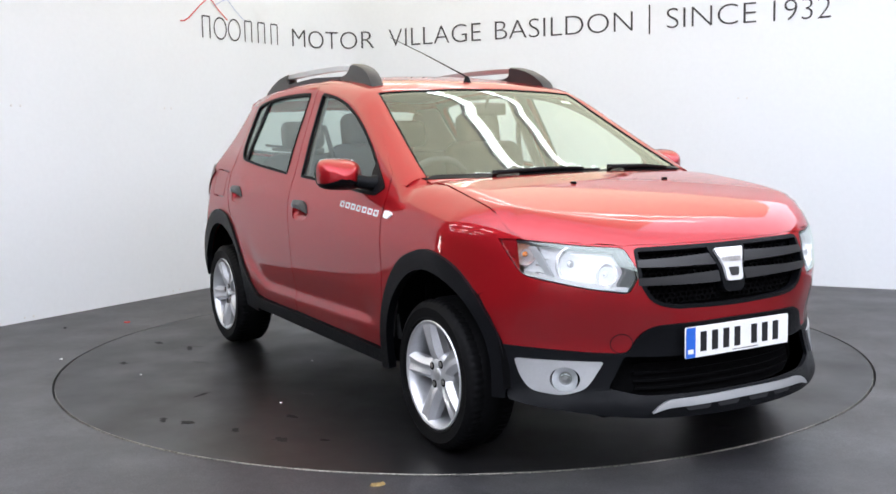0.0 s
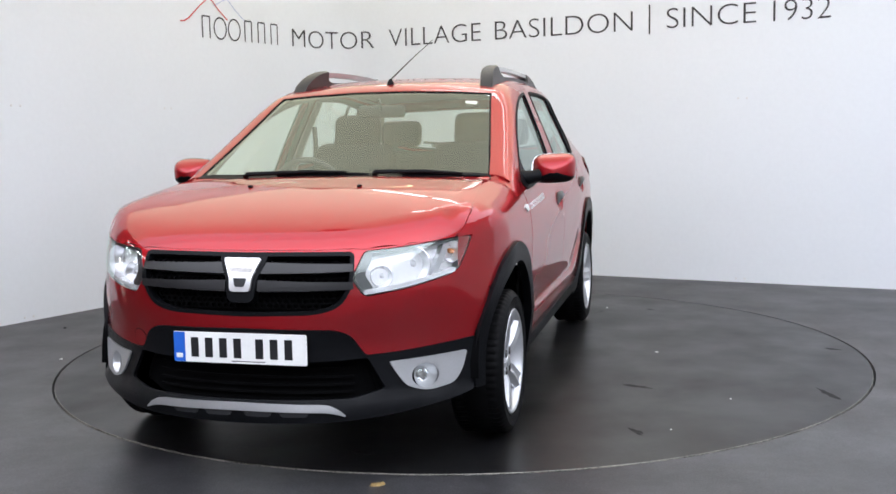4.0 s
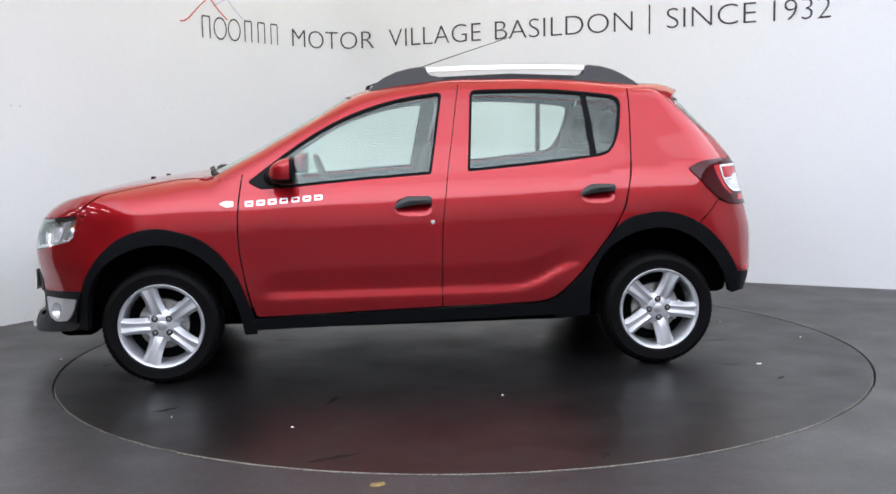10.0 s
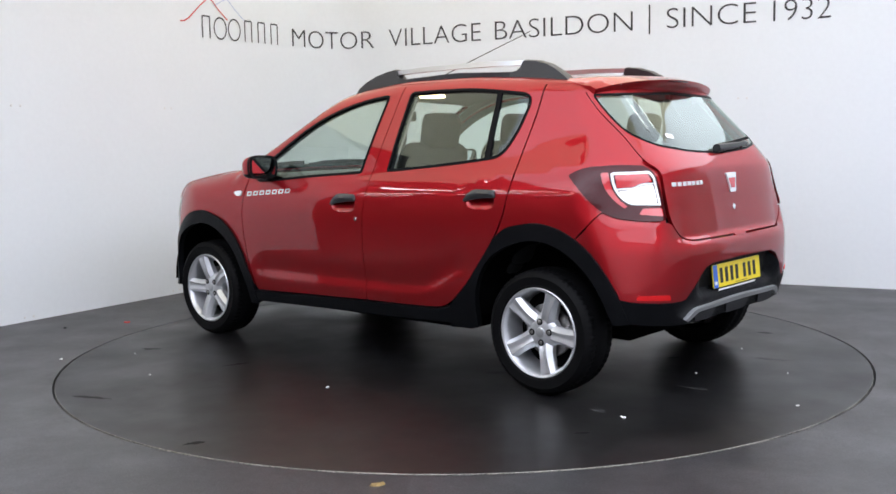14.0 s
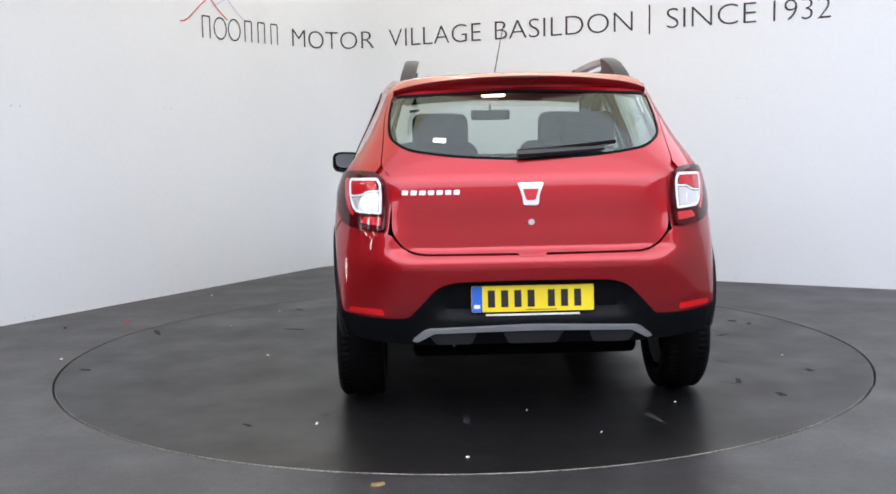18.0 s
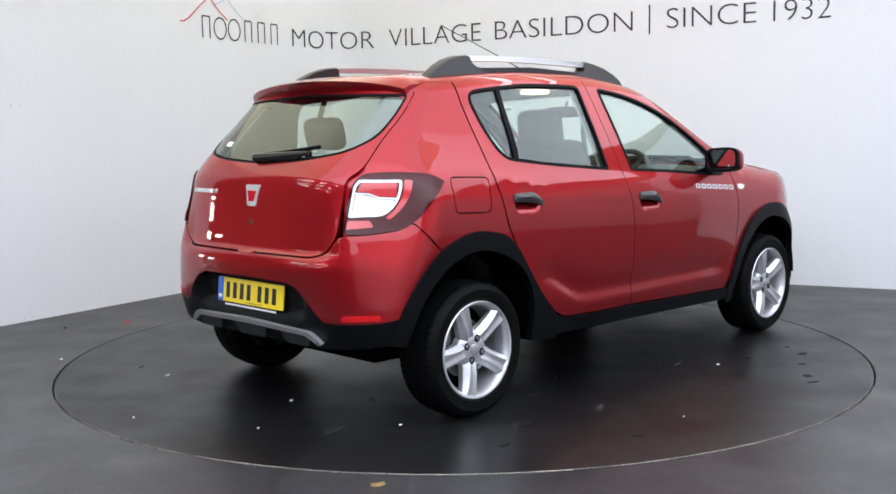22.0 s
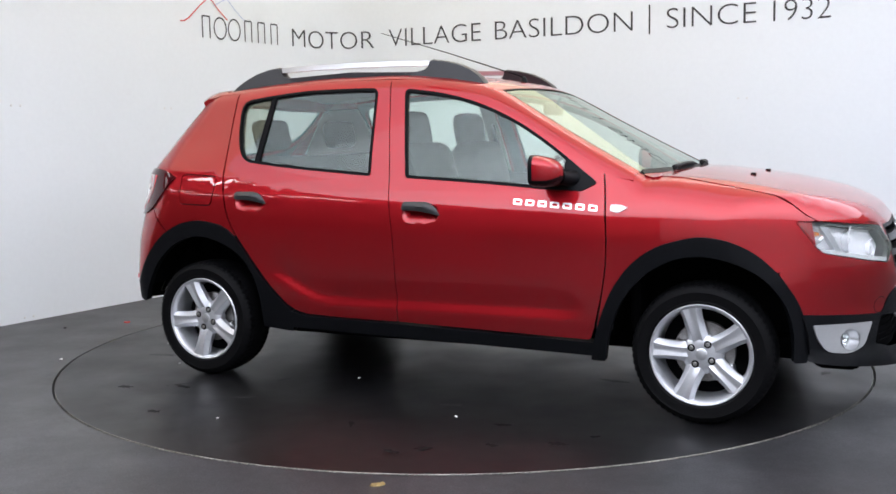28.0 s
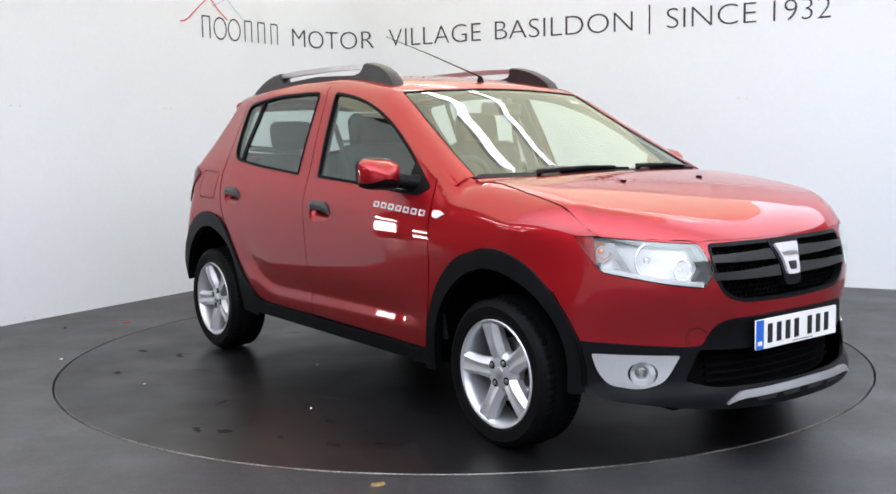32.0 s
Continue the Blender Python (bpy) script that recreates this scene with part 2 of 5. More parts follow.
def tube(points, radius, n=8, caps=True):
    """A round bar along points; radius may be a list."""
    P = [Vector(p) for p in points]
    V, F = [], []
    side = None
    for i, p in enumerate(P):
        d = (P[min(i + 1, len(P) - 1)] - P[max(i - 1, 0)]).normalized()
        if side is None:
            side = d.orthogonal().normalized()
        side = (side - d * side.dot(d)).normalized()
        up = d.cross(side)
        r = radius[i] if isinstance(radius, (list, tuple)) else radius
        for k in range(n):
            a = 2 * math.pi * k / n
            V.append(tuple(p + side * (r * math.cos(a)) + up * (r * math.sin(a))))
    for i in range(len(P) - 1):
        for k in range(n):
            F.append([i * n + k, i * n + (k + 1) % n, (i + 1) * n + (k + 1) % n, (i + 1) * n + k])
    if caps:
        F.append(list(range(n))[::-1])
        F.append([(len(P) - 1) * n + k for k in range(n)])
    return V, F


def prism(outline, depth, bevel=0.0):
    """Extrudes a 2D outline (u, v) by depth along w; a bevelled top edge."""
    n = len(outline)
    c = np.mean(np.array(outline), axis=0)
    V = [(u, v, 0) for u, v in outline]
    rings = [(0.0, depth - bevel), (bevel, depth)] if bevel else [(0.0, depth)]
    for s, h in rings:
        for u, v in outline:
            d = np.array((u, v)) - c
            L = np.hypot(*d) or 1
            q = c + d * (1 - s / L)
            V.append((q[0], q[1], h))
    F = [list(range(n))[::-1]]
    for k in range(len(rings)):
        for i in range(n):
            j = (i + 1) % n
            F.append([k * n + i, k * n + j, (k + 1) * n + j, (k + 1) * n + i])
    F.append([len(rings) * n + i for i in range(n)])
    return V, F


# ---------------------------------------------------------------- outlines
def rounded(points, step=6):
    """A closed outline from corners (u, v, radius)."""
    out = []
    n = len(points)
    for i, p in enumerate(points):
        a, b, c = (np.array(points[(i + k) % n][:2], float) for k in (-1, 0, 1))
        r = p[2] if len(p) > 2 else 0.0
        la, lc = np.hypot(*(a - b)), np.hypot(*(c - b))
        cut = min(r, 0.48 * la, 0.48 * lc)
        if cut < 1e-4:
            out.append(tuple(b))
            continue
        s, e = b + (a - b) * cut / la, b + (c - b) * cut / lc
        for k in range(step + 1):
            t = k / step
            out.append(tuple((1 - t) ** 2 * s + 2 * t * (1 - t) * b + t * t * e))
    return out


def inset(poly, d):
    """The outline moved inwards by d (outwards where negative)."""
    P = np.array(poly, float)
    area = 0.5 * np.sum(P[:, 0] * np.roll(P[:, 1], -1) - np.roll(P[:, 0], -1) * P[:, 1])
    s = 1.0 if area > 0 else -1.0
    a, b = P - np.roll(P, 1, 0), np.roll(P, -1, 0) - P
    na, nb = (np.stack([-v[:, 1], v[:, 0]], 1) / (np.hypot(v[:, 0], v[:, 1])[:, None] + 1e-9) for v in (a, b))
    m = na + nb
    m /= (np.sum(m * m, 1)[:, None] / 2 + 0.15)
    return [tuple(q) for q in P + s * d * m]


def dense(poly, step):
    out = []
    for i, p in enumerate(poly):
        q = poly[(i + 1) % len(poly)]
        L = math.dist(p, q)
        if L < 1e-5:
            continue
        k = max(1, int(math.ceil(L / step)))
        out += [(p[0] + (q[0] - p[0]) * j / k, p[1] + (q[1] - p[1]) * j / k) for j in range(k)]
    return out


def inside(pts, poly):
    P, Q = np.array(pts, float), np.array(poly, float)
    r = np.zeros(len(P), bool)
    for (x0, y0), (x1, y1) in zip(Q, np.roll(Q, -1, 0)):
        hit = (y0 > P[:, 1]) != (y1 > P[:, 1])
        with np.errstate(divide="ignore", invalid="ignore"):
            r ^= hit & (P[:, 0] < (x1 - x0) * (P[:, 1] - y0) / (y1 - y0) + x0)
    return r


def edge_distance(pts, poly):
    P, Q = np.array(pts, float), np.array(poly, float)
    best = np.full(len(P), 9.0)
    for a, b in zip(Q, np.roll(Q, -1, 0)):
        d = b - a
        t = np.clip(((P - a) @ d) / (d @ d + 1e-12), 0, 1)
        best = np.minimum(best, np.hypot(*(P - a - t[:, None] * d).T))
    return best


# ---------------------------------------------------------------- the car's body as one smooth surface
def spline(x, xs, ys):
    """A smooth curve through the knots (xs rising)."""
    xs, ys = np.array(xs, float), np.array(ys, float)
    x = np.clip(np.asarray(x, float), xs[0], xs[-1])
    d = np.diff(ys) / np.diff(xs)
    m = np.concatenate([[d[0]], np.where(d[:-1] * d[1:] > 0, 2 * d[:-1] * d[1:] / (d[:-1] + d[1:] + 1e-12), 0.0), [d[-1]]])
    i = np.clip(np.searchsorted(xs, x) - 1, 0, len(xs) - 2)
    h = xs[i + 1] - xs[i]
    t = (x - xs[i]) / h
    return ((2 * t ** 3 - 3 * t ** 2 + 1) * ys[i] + (t ** 3 - 2 * t ** 2 + t) * h * m[i] + (3 * t ** 2 - 2 * t ** 3) * ys[i + 1]
            + (t ** 3 - t ** 2) * h * m[i + 1])


def step01(a, b, x):
    t = np.clip((x - a) / (b - a), 0, 1)
    return t * t * (3 - 2 * t)


def side_y(x, z):
    """Half the width at the flanks."""
    lift = spline(x, [-1.9, -1.2, 0, 0.9, 2.0], [0.05, 0.04, 0, -0.03, -0.06]) * step01(0.65, 0.9, z) * (1 - step01(1.15, 1.4, z))
    zz = z - lift
    y = spline(zz, [0.12, 0.22, 0.32, 0.46, 0.65, 0.80, 0.90, 0.97, 1.04, 1.20, 1.35, 1.46, 1.56],
               [0.790, 0.812, 0.830, 0.853, 0.864, 0.870, 0.862, 0.842, 0.812, 0.752, 0.692, 0.645, 0.600])
    y = y - spline(x, [-1.95, -1.3, -0.7, 0.6, 1.3, 2.0], [0.034, 0.009, 0, 0, 0.004, 0.02])
    y = y - 0.045 * step01(-0.95, -1.5, x) * step01(1.05, 1.25, z)
    floor_z = 0.458 + 0.12 * step01(-0.40, -0.85, x) ** 2
    wide = np.where(zz > floor_z, 0.085, 0.030)
    scoop = np.exp(-((zz - floor_z) / wide) ** 2) * step01(-0.93, -0.74, x) * (1 - step01(0.66, 0.86, x))
    line = spline(x, [-1.75, -1.45, -1.142, -1.032, -0.869, -0.761], [1.085, 1.074, 1.051, 1.033, 0.998, 0.957])
    crease = np.exp(-np.abs(z - line) / 0.035) * 0.006 * (1 - step01(-1.0, -0.74, x)) * step01(-1.75, -1.6, x)
    return y - 0.0145 * scoop + crease


def top_z(x, y):
    """Height of bonnet, windscreen and roof."""
    ay = np.abs(y)
    u = x + 0.09 * ay ** 2 * step01(-0.2, 0.4, x) * (1 - step01(1.0, 1.3, x))
    z = spline(u, [-1.7, -1.5, -1.2, -0.9, -0.6, -0.3, 0, 0.2, 0.28, 0.36, 0.55, 0.8, 1.04, 1.095, 1.13, 1.3, 1.43, 1.59, 1.76, 1.9, 1.97, 2.02, 2.06],
               [1.490, 1.505, 1.530, 1.552, 1.564, 1.564, 1.540, 1.510, 1.489, 1.452, 1.346, 1.210, 1.086, 1.058, 1.063, 1.046, 1.029, 1.001, 0.960, 0.908, 0.868,
                0.81, 0.70])
    crown = spline(x, [-1.6, 0.2, 0.4, 1.0, 1.3, 1.9], [0.042, 0.042, 0.03, 0.022, 0.020, 0.022])
    return z - crown * (ay / 0.7) ** 2.2


def front_x(y, z):
    x = spline(z, [0.14, 0.19, 0.25, 0.31, 0.42, 0.52, 0.60, 0.67, 0.74, 0.80, 0.90, 1.1],
               [1.98, 2.06, 2.085, 2.075, 2.057, 2.052, 2.052, 2.042, 2.035, 2.030, 2.020, 2.0])
    return x - spline(z, [0.2, 0.45, 0.6, 0.7, 0.9], [0.72, 0.70, 0.80, 0.90, 0.93]) * np.abs(y) ** spline(z, [0.2, 0.45, 0.6, 0.7, 0.9], [2.6, 2.6, 3.2, 3.7, 3.7])


def rear_x(y, z):
    x = spline(z, [0.2, 0.3, 0.42, 0.55, 0.68, 0.725, 0.755, 0.80, 0.86, 0.98, 1.05, 1.10, 1.2, 1.3, 1.4, 1.47, 1.56],
               [-1.82, -1.85, -1.89, -1.918, -1.926, -1.914, -1.886, -1.879, -1.870, -1.856, -1.842, -1.815, -1.740, -1.650, -1.555, -1.487, -1.40])
    plain = spline(z, [0.2, 0.3, 0.42, 0.55, 0.68, 0.80, 0.90, 0.98, 1.05, 1.10, 1.2, 1.3, 1.4, 1.47, 1.56],
                   [-1.82, -1.85, -1.89, -1.916, -1.922, -1.904, -1.878, -1.856, -1.842, -1.815, -1.740, -1.650, -1.555, -1.487, -1.40])
    side = step01(0.50, 0.64, np.abs(y))                 # the ledge under the tailgate ends at the lamps
    x = x * (1 - side) + plain * side
    return x + spline(z, [0.48, 0.85, 1.06, 1.2, 1.42, 1.5], [0.50, 0.80, 0.92, 1.4, 2.2, 2.4]) * np.abs(y) ** 5.6


def smax(a, b, k):
    return np.maximum(a, b) + np.maximum(k - np.abs(a - b), 0) ** 2 / (4 * k)


def solid(P):
    """Below nought inside the body."""
    x, y, z = P[..., 0], P[..., 1], P[..., 2]
    soft = 0.07 + 0.065 * step01(0.9, 1.4, x)
    g = smax(np.abs(y) - side_y(x, z), z - top_z(x, y), soft)
    g = smax(g, x - front_x(y, z), 0.08 + 0.06 * step01(0.62, 0.82, z))
    return smax(g, rear_x(y, z) - x, 0.05)


def march(origin, way, lo, hi):
    """Where rays leave the body, between lo and hi along them."""
    a, b = np.full(len(origin), lo, float), np.full(len(origin), hi, float)
    for _ in range(34):
        m = (a + b) / 2
        into = solid(origin + way * m[:, None]) < 0
        a, b = np.where(into, m, a), np.where(into, b, m)
    return origin + way * ((a + b) / 2)[:, None]


def on_side(uv):
    uv = np.array(uv, float)
    o = np.stack([uv[:, 0], 0 * uv[:, 0], uv[:, 1]], 1)
    return march(o, np.broadcast_to([0.0, 1.0, 0.0], o.shape), 0.0, 1.2)


def on_top(uv):
    uv = np.array(uv, float)
    o = np.stack([uv[:, 0], uv[:, 1], 0 * uv[:, 0]], 1)
    return march(o, np.broadcast_to([0.0, 0.0, 1.0], o.shape), 0.45, 1.8)


NOSE, TAIL = 1.0, -0.9          # upright axes round which nose and tail are laid out


def round_end(uv, xc, s):
    uv = np.array(uv, float)
    a = uv[:, 0]
    o = np.stack([np.full(len(uv), xc), 0 * a, uv[:, 1]], 1)
    w = np.stack([s * np.cos(a), np.sin(a), 0 * a], 1)
    return march(o, w, 0.0, 1.6)


def on_nose(uv):
    return round_end(uv, NOSE, 1.0)


def on_tail(uv):
    return round_end(uv, TAIL, -1.0)


def outward(P):
    e = 2e-3
    g = np.stack([solid(P + d) - solid(P - d) for d in (np.array(v) * e for v in ((1, 0, 0), (0, 1, 0), (0, 0, 1)))], 1)
    return g / (np.linalg.norm(g, axis=1)[:, None] + 1e-9)


def patch(poly, lay, off=0.0, gap=0.0025, rim=0.014, grid=0.035, holes=(), relief=None):
    """A panel cut from the body's surface along an outline; holes go through it. off: how far it stands proud."""
    outline = dense(inset(poly, gap) if gap else list(poly), grid * 0.7)
    cuts = [dense(h, grid * 0.7) for h in holes]
    A = np.array(outline)
    (u0, v0), (u1, v1) = A.min(0), A.max(0)
    G = np.array([(u + (grid / 2 if j % 2 else 0), v) for j, v in enumerate(np.arange(v0 + grid / 2, v1, grid * 0.87))
                  for u in np.arange(u0 + grid / 2, u1, grid)]).reshape(-1, 2)
    if len(G):
        keep = inside(G, outline) & (edge_distance(G, outline) > grid * 0.42)
        for h in cuts:
            keep &= ~inside(G, h) & (edge_distance(G, h) > grid * 0.42)
        G = G[keep]
    pts, edges = [], []
    for loop in (outline, *cuts):
        k, n = len(pts), len(loop)
        pts += loop
        edges += [(k + i, k + (i + 1) % n) for i in range(n)]
    pts += [tuple(g) for g in G]
    v2, _, tris, *_ = delaunay_2d_cdt([Vector(p) for p in pts], edges, [], 0, 1e-6)
    v2 = np.array([tuple(v) for v in v2])
    T = np.array([tuple(t) for t in tris])
    C = v2[T].mean(1)
    ok = inside(C, outline)
    for h in cuts:
        ok &= ~inside(C, h)
    T = T[ok]
    P = lay(v2)
    N = outward(P)
    P = P + N * off
    if relief is not None:
        P = P + N * relief(v2)[:, None]
    t0 = np.cross(P[T[:, 1]] - P[T[:, 0]], P[T[:, 2]] - P[T[:, 0]])
    if np.sum(t0 * N[T[:, 0]]) < 0:
        T = T[:, ::-1]
    faces = [list(t) for t in T]
    if rim:
        seen = {}
        for t in faces:
            for a, b in ((t[0], t[1]), (t[1], t[2]), (t[2], t[0])):
                seen[(a, b)] = 1
        rimmed = [(a, b) for a, b in seen if (b, a) not in seen]
        out = {}
        for a, b in rimmed:
            d = P[b] - P[a]
            d = np.cross(d / (np.linalg.norm(d) + 1e-9), N[a])
            for i in (a, b):
                out[i] = out.get(i, 0) + d
        L, M, high, low = [tuple(p) for p in P], [tuple(n) for n in N], {}, {}
        for i, d in out.items():
            d = tuple(d / (np.linalg.norm(d) + 1e-9))
            high[i], low[i] = len(L), len(L) + 1
            L += [tuple(P[i]), tuple(P[i] - N[i] * rim)]
            M += [d, d]
        faces += [[high[b], high[a], low[a], low[b]] for a, b in rimmed]
        return (L, faces) if relief is not None else (L, faces, M)
    return [tuple(p) for p in P], faces


def deg(points):
    """Outline corners given in degrees round the nose or tail and metres up."""
    return [(radians(p[0]), *p[1:]) for p in points]


def both(points):
    """Mirrors the corners of one half to close an outline about the middle."""
    return list(points) + [(-p[0], *p[1:]) for p in reversed(points) if abs(p[0]) > 1e-6]


car = tagged(new("hatchback_car"), "metallic red five-door hatchback with black cladding parked on a turntable", "car")


def sides(name, piece, material, parent=None, label="", sharp=35):
    """The same part on both flanks."""
    obs = [part(name, piece, material, parent or car, label, sharp), part(name, mirrored(piece), material, parent or car, label, sharp)]
    return obs


# ---- outlines on the flank (x ahead, z up, corner radius)
FRONT_WINDOW = rounded([(0.775, 0.985, 0.03), (0.835, 1.020, 0.02), (0.614, 1.183, 0.2), (0.453, 1.284, 0.2), (0.302, 1.356, 0.2), (0.152, 1.407, 0.2),
                        (0.003, 1.441, 0.2), (-0.170, 1.463, 0.03), (-0.094, 1.043, 0.015), (0.312, 1.018, 0.3), (0.612, 0.992, 0.3)])
REAR_WINDOW = rounded([(-0.325, 1.470, 0.03), (-0.473, 1.474, 0.2), (-0.741, 1.472, 0.2), (-0.92, 1.456, 0.2), (-1.140, 1.430, 0.07), (-1.105, 1.243, 0.2),
                       (-1.045, 1.125, 0.08), (-0.738, 1.089, 0.3), (-0.288, 1.052, 0.015)])
ROOFLINE = [(-0.262, 1.508, 0.01), (0.0, 1.490, 0.1), (0.17, 1.455, 0.1), (0.33, 1.402, 0.1), (0.48, 1.332, 0.1), (0.66, 1.222, 0.1), (0.862, 1.080, 0.01)]
FRONT_DOOR = rounded(ROOFLINE + [(0.884, 0.928, 0.1), (0.893, 0.781, 0.2), (0.889, 0.662, 0.2), (0.865, 0.512, 0.2), (0.835, 0.392, 0.1), (0.815, 0.328, 0.02),
                                 (-0.140, 0.352, 0.01), (-0.142, 0.761, 0.2), (-0.180, 1.041, 0.2)])
DOOR_BACK = [(-0.662, 0.362, 0.1), (-0.736, 0.384, 0.1), (-0.796, 0.434, 0.1), (-0.871, 0.508, 0.1), (-0.961, 0.626, 0.1), (-1.05, 0.744, 0.1),
             (-1.103, 0.846, 0.1), (-1.145, 1.037, 0.2), (-1.176, 1.328, 0.2), (-1.182, 1.478, 0.01)]
REAR_DOOR = rounded([(-0.180, 1.041, 0.2), (-0.142, 0.761, 0.2), (-0.140, 0.352, 0.01), (-0.423, 0.354, 0.1)] + DOOR_BACK
                    + [(-0.9, 1.506, 0.2), (-0.6, 1.520, 0.2), (-0.262, 1.508, 0.01)])
ARCH_FRONT_OUT = [(0.815, 0.243, 0.01), (0.838, 0.36, 0.1), (0.904, 0.546, 0.12), (0.990, 0.672, 0.1), (1.102, 0.757, 0.1), (1.281, 0.804, 0.1), (1.400, 0.788, 0.1),
                  (1.500, 0.742, 0.1), (1.600, 0.650, 0.1), (1.675, 0.53, 0.1), (1.702, 0.40, 0.1), (1.705, 0.288, 0.01)]
ARCH_FRONT_IN = [(1.655, 0.288, 0.01), (1.655, 0.42, 0.1), (1.620, 0.54, 0.1), (1.545, 0.635, 0.1), (1.420, 0.703, 0.1), (1.288, 0.724, 0.1), (1.180, 0.706, 0.1),
                 (1.075, 0.648, 0.1), (0.985, 0.560, 0.1), (0.930, 0.455, 0.1), (0.895, 0.345, 0.1), (0.880, 0.243, 0.01)]
ARCH_REAR_OUT = [(-0.74, 0.270, 0.01), (-0.74, 0.379, 0.02), (-0.800, 0.430, 0.1), (-0.875, 0.504, 0.1), (-0.965, 0.622, 0.1), (-1.050, 0.740, 0.1), (-1.125, 0.798, 0.1),
                 (-1.295, 0.828, 0.1), (-1.430, 0.800, 0.1), (-1.558, 0.728, 0.1), (-1.655, 0.620, 0.1), (-1.725, 0.500, 0.1), (-1.750, 0.385, 0.01)]
ARCH_REAR_IN = [(-1.690, 0.375, 0.01), (-1.655, 0.470, 0.1), (-1.585, 0.590, 0.1), (-1.455, 0.702, 0.1), (-1.297, 0.748, 0.1), (-1.140, 0.715, 0.1), (-1.017, 0.645, 0.1),
                (-0.950, 0.550, 0.1), (-0.918, 0.440, 0.1), (-0.920, 0.285, 0.01)]

# ---- outlines round the nose and tail (degrees, height, corner radius)
HEADLIGHT = rounded(deg([(22.3, 0.735, 0.02), (24.5, 0.672, 0.02), (32, 0.692, 0.1), (44.5, 0.735, 0.04), (49.5, 0.862, 0.02), (42, 0.855, 0.1), (32, 0.838, 0.1), (25.0, 0.828, 0.02)]))
TAIL_LAMP = rounded(deg([(33.4, 0.836, 0.02), (39, 0.835, 0.05), (44.7, 0.850, 0.03), (48.1, 0.875, 0.04), (51.0, 0.923, 0.04), (53.9, 0.989, 0.04), (56.0, 1.043, 0.012), (52.1, 1.078, 0.05), (43.4, 1.088, 0.1), (37.2, 1.081, 0.03), (35.0, 1.042, 0.03), (33.8, 0.95, 0.03)]))
GRILLE = rounded(both(deg([(0, 0.822), (23.0, 0.826, 0.02), (22.5, 0.71, 0.05), (20.0, 0.635, 0.05), (15.5, 0.610, 0.06), (0, 0.600, 0.1)])))
TAILGATE_EDGE = [(25.5, 0.738, 0.05), (29, 0.757, 0.04), (32, 0.828, 0.05), (33.3, 1.06, 0.06), (37, 1.10, 0.05), (41.0, 1.228, 0.1), (46.0, 1.325, 0.1), (50.3, 1.435, 0.03)]
TAILGATE = rounded(both(deg([(0, 0.735)] + TAILGATE_EDGE + [(0, 1.46)])))
REAR_GLASS = rounded(both(deg([(0, 1.122, 0.1), (20, 1.138, 0.1), (32, 1.168, 0.06), (39.5, 1.228, 0.05), (44.3, 1.325, 0.06), (48.0, 1.418, 0.03), (0, 1.437, 0.1)])))
SPLIT_SEAM = [(1.745, 0.738), (1.69, 0.700), (1.595, 0.655)]        # between wing and bumper

# ---- doors, wings, pillars
tg_edge = [(p[0], p[2]) for p in on_tail([(a, v) for a, v in rounded(deg(TAILGATE_EDGE + [(10, 1.1)])) if v > 1.105 and a > radians(36)])]
CUP_FRONT = rounded([(0.100, 0.846, 0.03), (0.090, 0.912, 0.02), (0.040, 0.929, 0.02), (-0.090, 0.927, 0.015), (-0.092, 0.838, 0.03), (0.0, 0.824, 0.05)])
CUP_REAR = rounded([(-0.870, 0.888, 0.03), (-0.882, 0.952, 0.02), (-0.935, 0.970, 0.02), (-1.050, 0.968, 0.015), (-1.052, 0.884, 0.03), (-0.955, 0.868, 0.05)])
PULL_FRONT = rounded([(0.106, 0.868, 0.006), (0.090, 0.898, 0.03), (0.046, 0.930, 0.05), (-0.090, 0.929, 0.03), (-0.094, 0.892, 0.01), (0.0, 0.888, 0.05)])
PULL_REAR = rounded([(-0.860, 0.912, 0.006), (-0.876, 0.941, 0.03), (-0.920, 0.972, 0.05), (-1.052, 0.970, 0.03), (-1.056, 0.934, 0.01), (-0.96, 0.930, 0.05)])
front_door = sides("front_door", patch(FRONT_DOOR, on_side, grid=0.024, holes=[FRONT_WINDOW, CUP_FRONT]), PAINT)
rear_door = sides("rear_door", patch(REAR_DOOR, on_side, grid=0.024, holes=[REAR_WINDOW, CUP_REAR]), PAINT)
for doors, cup, pull in ((front_door, CUP_FRONT, PULL_FRONT), (rear_door, CUP_REAR, PULL_REAR)):
    for d, f in zip(doors, (lambda p: p, mirrored)):
        part("handle_cup", f(patch(inset(cup, -0.002), on_side, off=-0.004, gap=0, rim=-0.004, grid=0.016, relief=lambda v, c=cup: -0.032 * step01(0.0, 0.028, edge_distance(v, c)) * step01(min(q[1] for q in c), min(q[1] for q in c) + 0.07, v[:, 1]))), PAINT, d, "hollow behind the handle")
        part("door_handle", f(patch(pull, on_side, off=0.008, gap=0, rim=0.016, grid=0.012, relief=lambda v, c=pull: 0.014 * step01(0.0, 0.024, edge_distance(v, c)))), HANDLE, d, "dark grey plastic pull handle", 60)
part("door_lock", moved(prism([(0.012 * math.cos(a), 0.012 * math.sin(a)) for a in np.linspace(0, 6.28, 20, endpoint=False)], 0.006, 0.003), pose(-0.095, 0.866, 0.796, -90, 0, 0)), CHROME, front_door[0],
     "chrome key lock")


